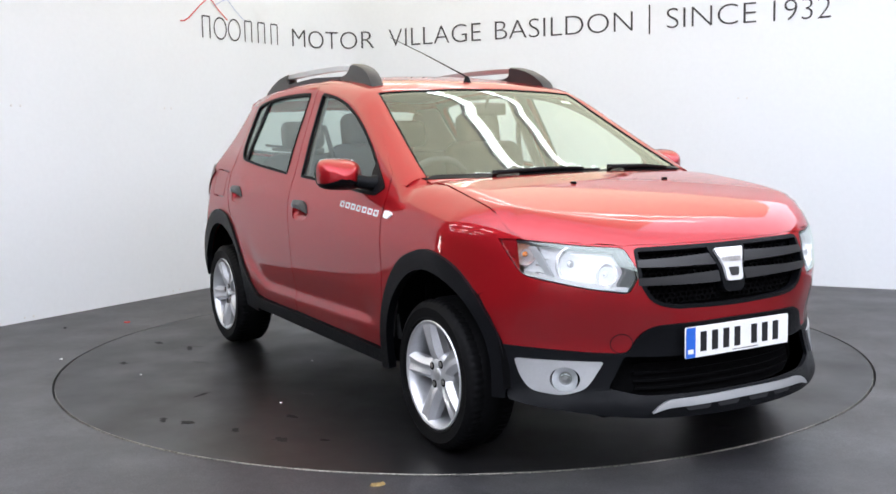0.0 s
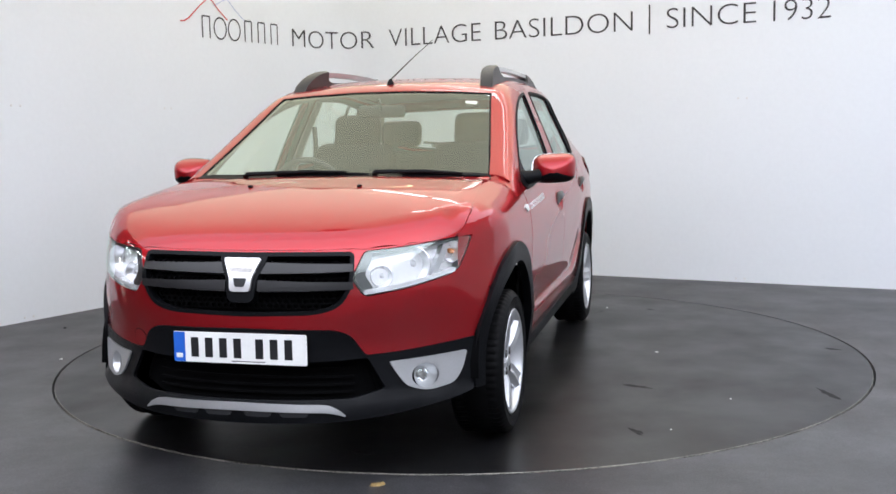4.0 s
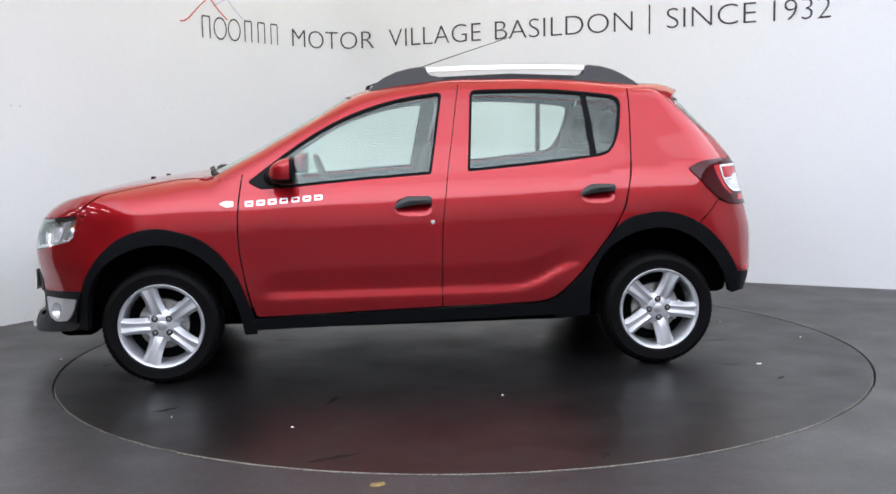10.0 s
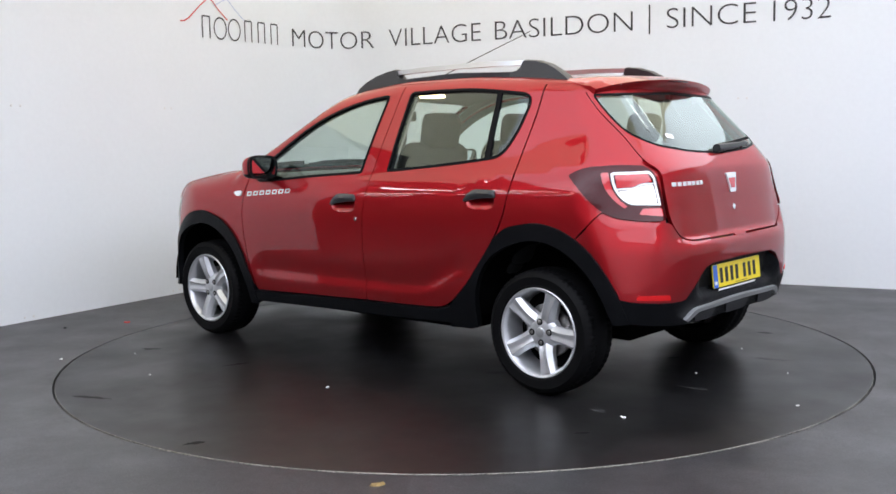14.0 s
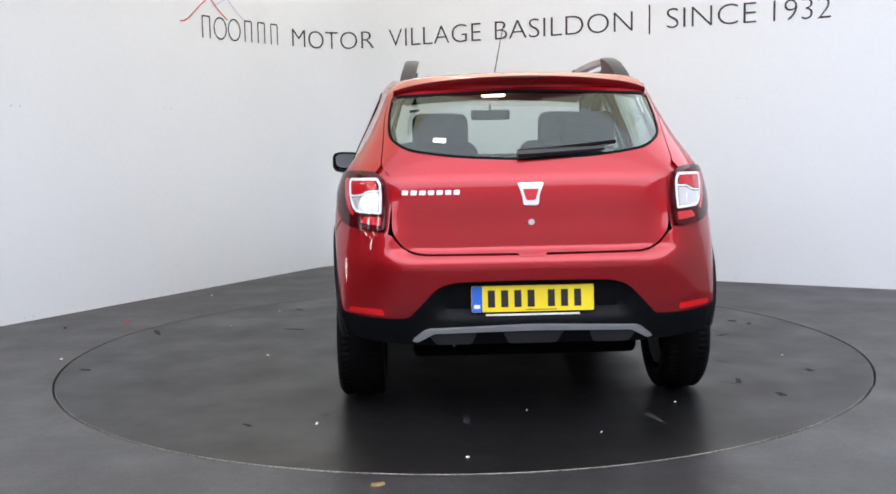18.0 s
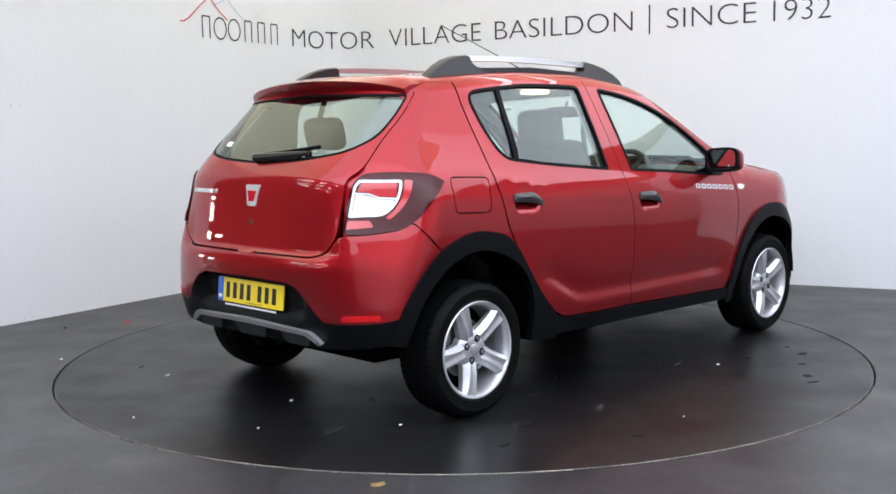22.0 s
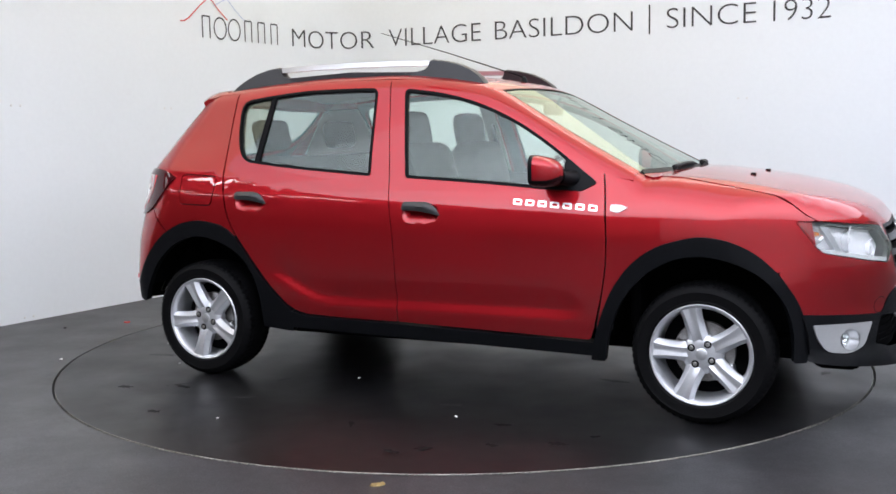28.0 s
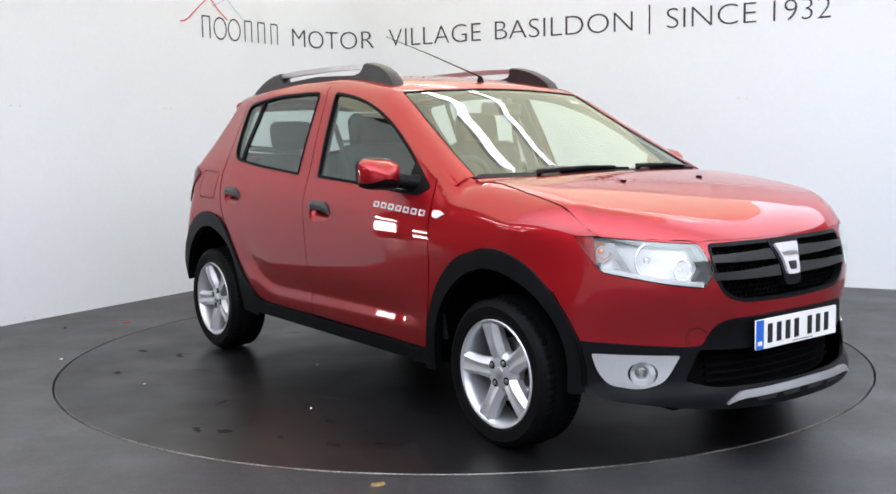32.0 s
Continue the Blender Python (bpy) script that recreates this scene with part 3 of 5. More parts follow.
def window_set(name, outline, doors, split=None):
    ring = patch(inset(outline, -0.003), on_side, off=0.003, gap=0, rim=0.012, holes=[inset(outline, 0.011)], grid=0.03)
    pane = patch(inset(outline, 0.010), on_side, off=-0.008, gap=0, rim=0.004, grid=0.05)
    for k, d in enumerate(doors):
        f = (lambda p: p) if k == 0 else mirrored
        part("window_frame", f(ring), SEAL, d, "black rubber window frame")
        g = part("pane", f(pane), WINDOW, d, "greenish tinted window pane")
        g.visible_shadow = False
        if split:
            part("divider", f(split), SEAL, d, "black upright divider of the rear side window")


window_set("front_window", FRONT_WINDOW, front_door)
divider = patch(rounded([(-0.917, 1.452), (-0.945, 1.452), (-0.972, 1.118), (-0.94, 1.115)]), on_side, off=0.001, gap=0, rim=0.012)
window_set("rear_window", REAR_WINDOW, rear_door, divider)

# the line between wing and bonnet in plan
BONNET_EDGE = [(1.015, 0.704), (1.1, 0.700), (1.2, 0.708), (1.3, 0.723), (1.42, 0.737), (1.5, 0.745), (1.57, 0.750), (1.64, 0.751), (1.68, 0.744), (1.71, 0.733), (1.728, 0.724)]
lamp_out = [(p[0], p[2]) for p in on_nose(rounded(deg([(44.7, 0.738), (49.8, 0.862)])))]
wing_top = [(p[0], p[2] - 0.0004) for p in on_top([(0.95, 0.722)] + [(x, y + 0.0012) for x, y in BONNET_EDGE])]
fender_poly = [(0.866, 1.080)] + wing_top + [lamp_out[1], ((lamp_out[0][0] + lamp_out[1][0]) / 2 + 0.004, 0.797), lamp_out[0]] + SPLIT_SEAM[1:] + [
    (1.50, 0.735), (1.40, 0.778), (1.281, 0.795), (1.102, 0.75), (0.990, 0.665), (0.904, 0.54), (0.840, 0.36), (0.868, 0.512), (0.892, 0.662), (0.896, 0.781), (0.888, 0.928)]
sides("front_wing", patch(fender_poly, on_side, gap=0.0008), PAINT)
quarter_poly = ([(-1.186, 1.478), (-1.180, 1.328), (-1.149, 1.037), (-1.107, 0.846), (-1.056, 0.744), (-1.125, 0.79), (-1.295, 0.82), (-1.430, 0.79), (-1.500, 0.748), (-1.617, 0.872),
                 (-1.665, 0.90), (-1.715, 0.97), (-1.735, 1.04), (-1.735, 1.09)] + [p for p in tg_edge] + [(-1.42, 1.478)])
FUEL_FLAP = rounded([(-1.418, 1.062, 0.03), (-1.182, 1.052, 0.03), (-1.205, 0.896, 0.03), (-1.420, 0.904, 0.03)])
part("rear_wing", patch(quarter_poly, on_side, gap=0.0015), PAINT, car)
right_wing = part("rear_wing", mirrored(patch(quarter_poly, on_side, gap=0.0015, holes=[FUEL_FLAP])), PAINT, car)
part("fuel_flap", mirrored(patch(FUEL_FLAP, on_side, gap=0.006)), PAINT, right_wing, "red fuel filler flap")


# the strip between doors and roof, with the windscreen pillar
frame_low = [(0.990, 1.030), (0.930, 1.040), (0.870, 1.055), (0.667, 1.205), (0.485, 1.318), (0.333, 1.390), (0.172, 1.445), (0.0, 1.484), (-0.262, 1.504), (-0.6, 1.516), (-0.9, 1.502), (-1.182, 1.474), (-1.44, 1.470)]
frame_line = [(a[0] + (b[0] - a[0]) * k / 4, a[1] + (b[1] - a[1]) * k / 4) for a, b in zip(frame_low, frame_low[1:]) for k in range(4)] + [frame_low[-1]]
frame_out = [(p[0], p[1]) for p in on_side(frame_line) if p[0] > -1.45]
frame_in = [(-1.45, 0.565), (-1.2, 0.57), (-0.9, 0.575), (-0.6, 0.575), (-0.3, 0.575), (0.0, 0.575), (0.2, 0.572), (0.30, 0.566), (0.45, 0.593), (0.6, 0.623), (0.75, 0.653), (0.88, 0.678), (1.0, 0.698)]
frame_out = sorted({(round(x, 4), round(y, 4)) for x, y in frame_out}, reverse=True)
sides("roof_side_frame", patch(frame_out + frame_in, on_top, gap=0.0, grid=0.025), PAINT)

sides("inner_wing", patch([(0.98, 0.66), (1.66, 0.66), (1.70, 0.76), (1.55, 0.82), (1.2, 0.81), (0.98, 0.80)], on_top, off=-0.009, gap=0, rim=0.004, grid=0.03), PAINT)
sides("inner_wing", patch(rounded(deg([(45, 0.735), (50, 0.69), (57, 0.645), (60, 0.70), (56, 0.90), (46, 0.88)])), on_nose, off=-0.007, gap=0, rim=0.004, grid=0.03), PAINT)

sides("wing_tip", patch(rounded(deg([(44.6, 0.866), (50.0, 0.865), (54, 0.88), (54, 0.94), (49.5, 0.925), (47.3, 0.888)])), on_nose, off=-0.003, gap=0, rim=0.004, grid=0.02), PAINT)

# ---- top panels
WS_EDGE = [(0.33, 0.0), (0.325, 0.3), (0.30, 0.565), (0.45, 0.592), (0.6, 0.622), (0.75, 0.652), (0.90, 0.682), (1.02, 0.703), (1.065, 0.5), (1.10, 0.25), (1.11, 0.0)]
WS = [p for p in WS_EDGE] + [(x, -y) for x, y in reversed(WS_EDGE) if y > 0]
part("roof", patch([(0.33, 0), (0.325, 0.3), (0.30, 0.585), (0.0, 0.60), (-0.6, 0.60), (-1.2, 0.59), (-1.46, 0.575), (-1.485, 0.3), (-1.49, 0), (-1.485, -0.3), (-1.46, -0.575), (-1.2, -0.59),
                    (-0.6, -0.60), (0.0, -0.60), (0.30, -0.585), (0.325, -0.3)], on_top, gap=0.0, grid=0.06, rim=0.01), PAINT, car)
hood_front = [(p[0], p[1]) for p in on_nose(deg([(0, 0.831), (8, 0.831), (16, 0.832), (25, 0.833), (32, 0.843), (38, 0.851), (42, 0.857), (44.5, 0.861)]))]
HOOD_HALF = hood_front + BONNET_EDGE[::-1] + [(1.06, 0.5), (1.095, 0.25), (1.105, 0)]
HOOD = HOOD_HALF + [(x, -y) for x, y in reversed(HOOD_HALF) if y > 0]
part("bonnet", patch(rounded([(*p, 0.01) for p in HOOD]), on_top, gap=0.0, grid=0.05, off=0.002, rim=0.02), PAINT, car)
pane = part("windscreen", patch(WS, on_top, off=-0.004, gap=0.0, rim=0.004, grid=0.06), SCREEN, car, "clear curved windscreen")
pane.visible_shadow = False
part("windscreen_surround", patch(inset(WS, -0.006), on_top, off=-0.001, gap=0.0, rim=0.01, grid=0.05, holes=[inset(WS, 0.009)]), SEAL, car, "black printed border of the windscreen")

# ---- nose
BUMPER_RED_HALF = [(0, 0.556, 0.02), (19.0, 0.553, 0.04), (22.0, 0.530, 0.04), (24.6, 0.456, 0.015), (31, 0.461, 0.1), (41, 0.474, 0.1), (50.0, 0.485, 0.02), (50.6, 0.56, 0.02), (54.0, 0.655, 0.01), (49.0, 0.703, 0.02),
                   (45.0, 0.738, 0.01), (47.5, 0.81, 0.02), (49.6, 0.858, 0.005), (45, 0.861, 0.02), (40, 0.858, 0.1), (25.0, 0.836, 0.02), (0, 0.834)]
nose_red = patch(rounded(both(deg(BUMPER_RED_HALF))), on_nose, gap=0.0, grid=0.035,
                 holes=[inset(GRILLE, -0.001), inset(HEADLIGHT, -0.003), [(-a, v) for a, v in inset(HEADLIGHT, -0.003)]])
front_bumper = part("front_bumper", nose_red, PAINT, car, "body-coloured front bumper cover")
part("cover_gap", patch([(radians(-25.6) + 0.0385 * math.cos(a), 0.492 + 0.0355 * math.sin(a)) for a in np.linspace(0, 6.283, 24, endpoint=False)], on_nose, off=0.0008, gap=0, rim=0.004, grid=0.02), SEAL, front_bumper)
part("tow_cover", patch([(radians(-25.6) + 0.036 * math.cos(a), 0.492 + 0.033 * math.sin(a)) for a in np.linspace(0, 6.283, 24, endpoint=False)], on_nose, off=0.0015, gap=0, rim=0.004, grid=0.02), PAINT,
     front_bumper, "round red towing-eye cover")
LOWER = rounded(both(deg([(0, 0.225, 0.1), (20, 0.232, 0.1), (31, 0.246, 0.1), (42, 0.268, 0.1), (47.5, 0.29, 0.02), (50.2, 0.486, 0.02), (41, 0.474, 0.1), (31, 0.461, 0.1), (24.6, 0.456, 0.015), (22.0, 0.530, 0.04), (19.0, 0.553, 0.04), (0, 0.556)])))
INTAKE = rounded(both(deg([(0, 0.300, 0.1), (22.0, 0.305, 0.03), (28.2, 0.334, 0.014), (25.0, 0.446, 0.012), (20, 0.441, 0.02), (0, 0.428, 0.02)])))
FOG = rounded(deg([(29.0, 0.428, 0.010), (46.2, 0.438, 0.012), (45.0, 0.372, 0.03), (42.8, 0.324, 0.03), (36.5, 0.308, 0.04), (32.3, 0.334, 0.04), (30.6, 0.378, 0.04)]))


def lower_relief(v):
    """A protruding lower lip along the bumper's foot."""
    return 0.014 * (1 - step01(0.285, 0.31, v[:, 1]))


lower_front = part("lower_front_bumper", patch(LOWER, on_nose, off=0.005, gap=0.001, grid=0.03, holes=[INTAKE, FOG, [(-a, v) for a, v in FOG]], relief=lower_relief), CLAD, car, "unpainted black lower bumper")
part("number_recess", patch(rounded(both(deg([(0, 0.436), (21.5, 0.440, 0.02), (20.6, 0.525, 0.03), (18.3, 0.546, 0.03), (0, 0.550)]))), on_nose, off=0.004, gap=0, rim=0.03, grid=0.05), CLAD, lower_front, "black plate carrier")
intake = part("lower_intake", patch(inset(INTAKE, -0.01), on_nose, off=-0.07, gap=0, rim=-0.07, grid=0.06), DARK, car, "black lower air intake")
for z in (0.325, 0.352, 0.379, 0.406):
    part("slat", patch(both(deg([(0, z - 0.004), (22.5, z - 0.004), (22.5, z + 0.004), (0, z + 0.004)])), on_nose, off=-0.052, gap=0, rim=0.012, grid=0.06), DARK, intake)
lip = rounded(both(deg([(0, 0.266, 0.1), (17.5, 0.262, 0.03), (20.6, 0.248, 0.008), (19.5, 0.266, 0.01), (17.3, 0.287, 0.03), (0, 0.292, 0.1)])))
part("skid_plate", patch(lip, on_nose, off=0.030, gap=0, rim=0.03, grid=0.03), SATIN, lower_front, "silver skid plate strip")
for a in (-11, -4, 4, 11):
    part("skid_tooth", patch(rounded(deg([(a - 2.4, 0.248, 0.01), (a + 2.4, 0.248, 0.01), (a + 2.9, 0.266), (a - 2.9, 0.266)])), on_nose, off=0.020, gap=0, rim=0.03, grid=0.03), RAILGREY, lower_front)

# fog lamps in their silver bezels
for f in ((lambda p: p), mirrored):
    bezel = part("fog_bezel", f(patch(FOG, on_nose, off=0.012, gap=0, rim=0.03, grid=0.02,
                                      holes=[[(radians(36.3) + 0.050 * math.cos(a), 0.366 + 0.043 * math.sin(a)) for a in np.linspace(0, 6.283, 28, endpoint=False)]])), SATIN, lower_front, "satin silver fog lamp bezel")
    c = on_nose([(radians(36.3), 0.366)])[0]
    n = outward(np.array([c]))[0]
    aim = Vector(n).to_track_quat("Z", "Y").to_matrix().to_4x4()
    m = Matrix.Translation(Vector(c) - Vector(n) * 0.028) @ aim
    part("fog_bowl", f(moved(lathe([(0.024, 0.006), (0.029, 0.007), (0.038, 0.018), (0.046, 0.040)], 28, axis="z"), m)), SATIN, bezel, "silver dish round the lamp")
    part("fog_reflector", f(moved(lathe([(0.0005, -0.012), (0.010, -0.010), (0.019, -0.002), (0.024, 0.006)], 24, axis="z"), m)), CHROME, bezel, "chrome reflector")
    part("bulb_cap", f(moved(lathe([(0.0005, 0.004), (0.005, 0.003), (0.007, -0.002), (0.007, -0.012)], 16, axis="z"), m)), STEEL, bezel)
    part("fog_lens", f(moved(lathe([(0.0005, 0.013), (0.014, 0.012), (0.022, 0.009), (0.025, 0.006)], 28, axis="z"), m)), LENS, bezel, "clear round lens").visible_shadow = False

# grille with bars, mesh and shield badge
grille = part("grille", patch(inset(GRILLE, -0.008), on_nose, off=-0.055, gap=0, rim=-0.055, grid=0.05), DARK, car, "black grille with two bars and honeycomb mesh")
cells_v, cells_f = [], []
field = inset(GRILLE, 0.012)
spots = [(i * 0.0242 + (0.0121 if j % 2 else 0), 0.632 + 0.0185 * j) for j in range(11) for i in range(-17, 18)]
spots = [p for p, ok in zip(spots, inside(spots, field)) if ok]
HEXA = [(q * math.sin(k * math.pi / 3), q * 0.9 * math.cos(k * math.pi / 3)) for q in (0.0135, 0.0102) for k in range(6)]
cell_points = on_nose([(a + u, z + v) for a, z in spots for u, v in HEXA])
for c, (a, z) in enumerate(spots):
    P = cell_points[c * 12:c * 12 + 12]
    N = np.array([math.cos(a), math.sin(a), 0])
    base = len(cells_v)
    cells_v += [tuple(p - N * 0.034) for p in P] + [tuple(p - N * 0.046) for p in P[6:]]
    for k in range(6):
        q = (k + 1) % 6
        cells_f += [[base + k, base + q, base + 6 + q, base + 6 + k], [base + 6 + k, base + 6 + q, base + 12 + q, base + 12 + k]]
part("mesh_insert", (cells_v, cells_f), DARK, grille, "honeycomb mesh")
for lo, hi in ((0.754, 0.786), (0.692, 0.724)):
    for s in (1, -1):
        part("grille_bar", patch(rounded([(s * radians(3.5), lo - 0.004, 0.004), (s * radians(14), lo, 0.05), (s * radians(22.6), lo + 0.006, 0.004), (s * radians(22.6), hi, 0.004), (s * radians(14), hi, 0.05),
                                           (s * radians(3.5), hi + 0.004, 0.004)]), on_nose, off=0.003, gap=0, rim=0.035, grid=0.03), GLOSSBLACK, grille, "black grille bar")
part("grille_edge", patch(inset(GRILLE, -0.002), on_nose, off=0.001, gap=0, rim=0.03, grid=0.04, holes=[inset(GRILLE, 0.013)]), CLAD, grille, "black grille border")


def shield(w0, w1, z0, z1, r, lay, s=1.0):
    return rounded([(-w0, z1, r), (w0, z1, r), (w1 * 1.12, (z0 + z1) / 2 - 0.008, r), (w1, z0, r * 1.6), (-w1, z0, r * 1.6), (-w1 * 1.12, (z0 + z1) / 2 - 0.008, r)])


part("badge_base", patch(shield(0.098, 0.050, 0.648, 0.815, 0.02, on_nose), on_nose, off=0.006, gap=0, rim=0.04, grid=0.03), CLAD, grille, "black badge carrier")
badge = part("badge", patch(shield(0.072, 0.038, 0.686, 0.800, 0.010, on_nose), on_nose, off=0.016, gap=0, rim=0.014, grid=0.02), LAMPSILVER, grille, "plain silver shield badge")
part("badge_notch", patch(rounded([(-0.025, 0.732, 0.003), (0.025, 0.732, 0.003), (0.018, 0.702, 0.008), (-0.018, 0.702, 0.008)]), on_nose, off=0.018, gap=0, rim=0.003, grid=0.02), INK, grille, "dark notch of the badge")
part("badge_bar", patch(rounded([(-0.046, 0.768, 0.002), (0.046, 0.768, 0.002), (0.044, 0.752, 0.002), (-0.044, 0.752, 0.002)]), on_nose, off=0.0172, gap=0, rim=0.002, grid=0.02), STEEL, grille)

# headlights: bowl, reflectors, amber bulb, lens
for f in ((lambda p: p), mirrored):
    h = part("headlight", f(patch(inset(HEADLIGHT, -0.001), on_nose, off=-0.045, gap=0.0, rim=-0.043, grid=0.03)), LAMPGREY, car, "clear headlight with chrome reflectors")
    aim = Vector((0.97, 0.2, 0.0)).to_track_quat("Z", "Y").to_matrix().to_4x4()

    def bowl(angle, z, back, r, way, label):
        m = Matrix.Translation(on_nose([(radians(angle), z)])[0] - np.array(back)) @ way
        o = part("reflector", f(moved(lathe([(0.16 * r, -0.16 * r), (0.30 * r, -0.12 * r), (0.56 * r, 0.02 * r), (0.80 * r, 0.26 * r), (0.95 * r, 0.52 * r), (1.0 * r, 0.60 * r), (1.05 * r, 0.56 * r)], 36, axis="z"), m)), LAMPSILVER, h, label)
        part("bulb_shield", f(moved(lathe([(0.0005, 0.44 * r), (0.14 * r, 0.42 * r), (0.21 * r, 0.34 * r), (0.22 * r, 0.10 * r), (0.18 * r, -0.1 * r)], 20, axis="z"), m)), LAMPSILVER, o)
        return m

    bowl(34.8, 0.772, (0.062, 0.030, 0.0), 0.066, aim, "chrome main reflector")
    bowl(27.6, 0.736, (0.056, 0.010, 0.0), 0.040, aim, "chrome high-beam reflector")
    aim3 = Vector((0.75, 0.66, 0.0)).to_track_quat("Z", "Y").to_matrix().to_4x4()
    m = bowl(44.3, 0.806, (0.034, 0.034, 0.0), 0.040, aim3, "chrome indicator reflector")
    part("indicator_bulb", f(moved(lathe([(0.0005, 0.034), (0.007, 0.031), (0.010, 0.022), (0.009, -0.004)], 16, axis="z"), m)), AMBER, h, "small amber indicator bulb")
    part("inner_shade", f(patch(rounded(deg([(22.6, 0.735, 0.01), (24.6, 0.680, 0.01), (26.4, 0.700, 0.01), (24.6, 0.752, 0.02), (26.6, 0.822, 0.01), (25.2, 0.824, 0.01)])), on_nose, off=-0.010, gap=0, rim=0.035, grid=0.03)), RAILGREY, h,
         "dark grey inner lamp trim")
    for z in (0.742, 0.768, 0.794):
        part("reflector_rib", f(patch(deg([(39.6, z - 0.003), (42.2, z + 0.003), (42.2, z + 0.006), (39.6, z)]), on_nose, off=-0.026, gap=0, rim=0.010, grid=0.03)), CHROME, h)
    part("brow", f(patch(rounded(deg([(25, 0.819, 0.003), (32, 0.829, 0.05), (47.5, 0.851, 0.01), (49.3, 0.861, 0.004), (42, 0.854, 0.1), (25.2, 0.827, 0.004)])), on_nose, off=-0.008, gap=0, rim=0.03, grid=0.03)), GLOSSBLACK, h,
         "black upper trim")
    part("chrome_step", f(patch(rounded(deg([(24.6, 0.676, 0.004), (32, 0.694, 0.05), (44.0, 0.736, 0.004), (44.4, 0.752, 0.004), (32, 0.710, 0.05), (24.4, 0.694, 0.004)])), on_nose, off=-0.006, gap=0, rim=0.03, grid=0.03)), LAMPSILVER, h,
         "chrome lower edge")
    part("divider", f(patch(rounded(deg([(38.3, 0.722, 0.004), (39.6, 0.726, 0.004), (43.8, 0.84, 0.004), (42.0, 0.84, 0.004)])), on_nose, off=-0.016, gap=0, rim=0.03, grid=0.03)), SATIN, h, "satin silver divider")
    part("lens", f(patch(HEADLIGHT, on_nose, off=0.003, gap=0.001, rim=0.012, grid=0.03)), LENS, h, "clear lens").visible_shadow = False

# ---- tail
tailgate = part("tailgate", patch(TAILGATE, on_tail, gap=0.003, grid=0.022, holes=[REAR_GLASS], rim=0.02), PAINT, car, "red tailgate")
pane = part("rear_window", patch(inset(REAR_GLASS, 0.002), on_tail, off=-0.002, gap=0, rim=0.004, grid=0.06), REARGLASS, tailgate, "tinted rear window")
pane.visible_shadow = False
part("window_border", patch(REAR_GLASS, on_tail, off=0.0005, gap=0, rim=0.01, grid=0.04, holes=[inset(REAR_GLASS, 0.011)]), SEAL, tailgate, "black printed border of the rear window")
for f in ((lambda p: p), mirrored):
    lamp = part("tail_light", f(patch(TAIL_LAMP, on_tail, off=0.008, gap=0.001, rim=0.03, grid=0.03)), DARKRED, car, "smoked red tail light cluster")
    U = rounded(deg([(46.0, 1.054, 0.014), (36.6, 1.057, 0.012), (35.4, 1.030, 0.02), (34.5, 0.904, 0.008), (42.0, 0.909, 0.03), (44.4, 0.947, 0.04), (45.7, 1.000, 0.04)]))
    part("white_outline", f(patch(U, on_tail, off=0.0105, gap=0, rim=0.006, grid=0.02, holes=[inset(U, 0.0115)])), WHITELENS, lamp, "white light guide")
    part("light_divider", f(patch(rounded(deg([(44.6, 0.975, 0.002), (40.7, 0.979, 0.02), (39.1, 0.996, 0.02), (35.6, 0.999, 0.002), (35.6, 1.007, 0.002), (39.1, 1.004, 0.02), (40.7, 0.987, 0.02), (44.6, 0.983, 0.002)])), on_tail, off=0.0105, gap=0,
                                  rim=0.004, grid=0.02)), WHITELENS, lamp)
    part("brake_lens", f(patch(rounded(deg([(44.9, 1.043, 0.006), (37.2, 1.046, 0.006), (36.2, 1.010, 0.006), (39.1, 1.006, 0.02), (40.7, 0.990, 0.02), (44.6, 0.986, 0.006)])), on_tail, off=0.0095, gap=0, rim=0.006, grid=0.02)), REDLENS, lamp, "red upper lens")
    part("clear_lens", f(patch(rounded(deg([(44.2, 0.972, 0.006), (40.7, 0.976, 0.02), (39.1, 0.993, 0.02), (36.0, 0.996, 0.006), (35.4, 0.916, 0.006), (41.8, 0.920, 0.02), (43.5, 0.950, 0.02)])), on_tail, off=0.0095, gap=0, rim=0.006, grid=0.02)), LAMPSILVER, lamp,
         "clear silvery lower lens")
    part("reversing_bulb", f(patch([(radians(39.5) + 0.024 * math.cos(q), 0.948 + 0.022 * math.sin(q)) for q in np.linspace(0, 6.283, 24, endpoint=False)], on_tail, off=0.0115, gap=0, rim=0.004, grid=0.02)), LAMPSILVER, lamp, "chrome reversing lamp bowl")
    part("red_band", f(patch(rounded(deg([(46.4, 1.055, 0.006), (48.2, 1.052, 0.01), (47.8, 1.000, 0.03), (46.0, 0.940, 0.03), (43.2, 0.895, 0.006), (42.4, 0.903, 0.004), (44.8, 0.944, 0.03), (46.1, 1.000, 0.03)])), on_tail, off=0.0095, gap=0, rim=0.004,
                             grid=0.02)), REDLENS, lamp, "bright red side band")
    part("lower_reflector", f(patch(rounded(deg([(34.2, 0.856, 0.006), (40.0, 0.866, 0.01), (39.0, 0.893, 0.006), (34.4, 0.892, 0.006)])), on_tail, off=0.0095, gap=0, rim=0.004, grid=0.02)), REDLENS, lamp, "red lower reflector")
sides("lamp_surround", patch(rounded(deg([(32.8, 0.80, 0.02), (52, 0.80, 0.02), (60, 0.92, 0.02), (57, 1.10, 0.02), (46, 1.20, 0.02), (39.6, 1.19, 0.02), (36.3, 1.095, 0.02), (33.0, 1.055, 0.02)])), on_tail, off=-0.014, gap=0, rim=0.004, grid=0.03),
      PAINT)
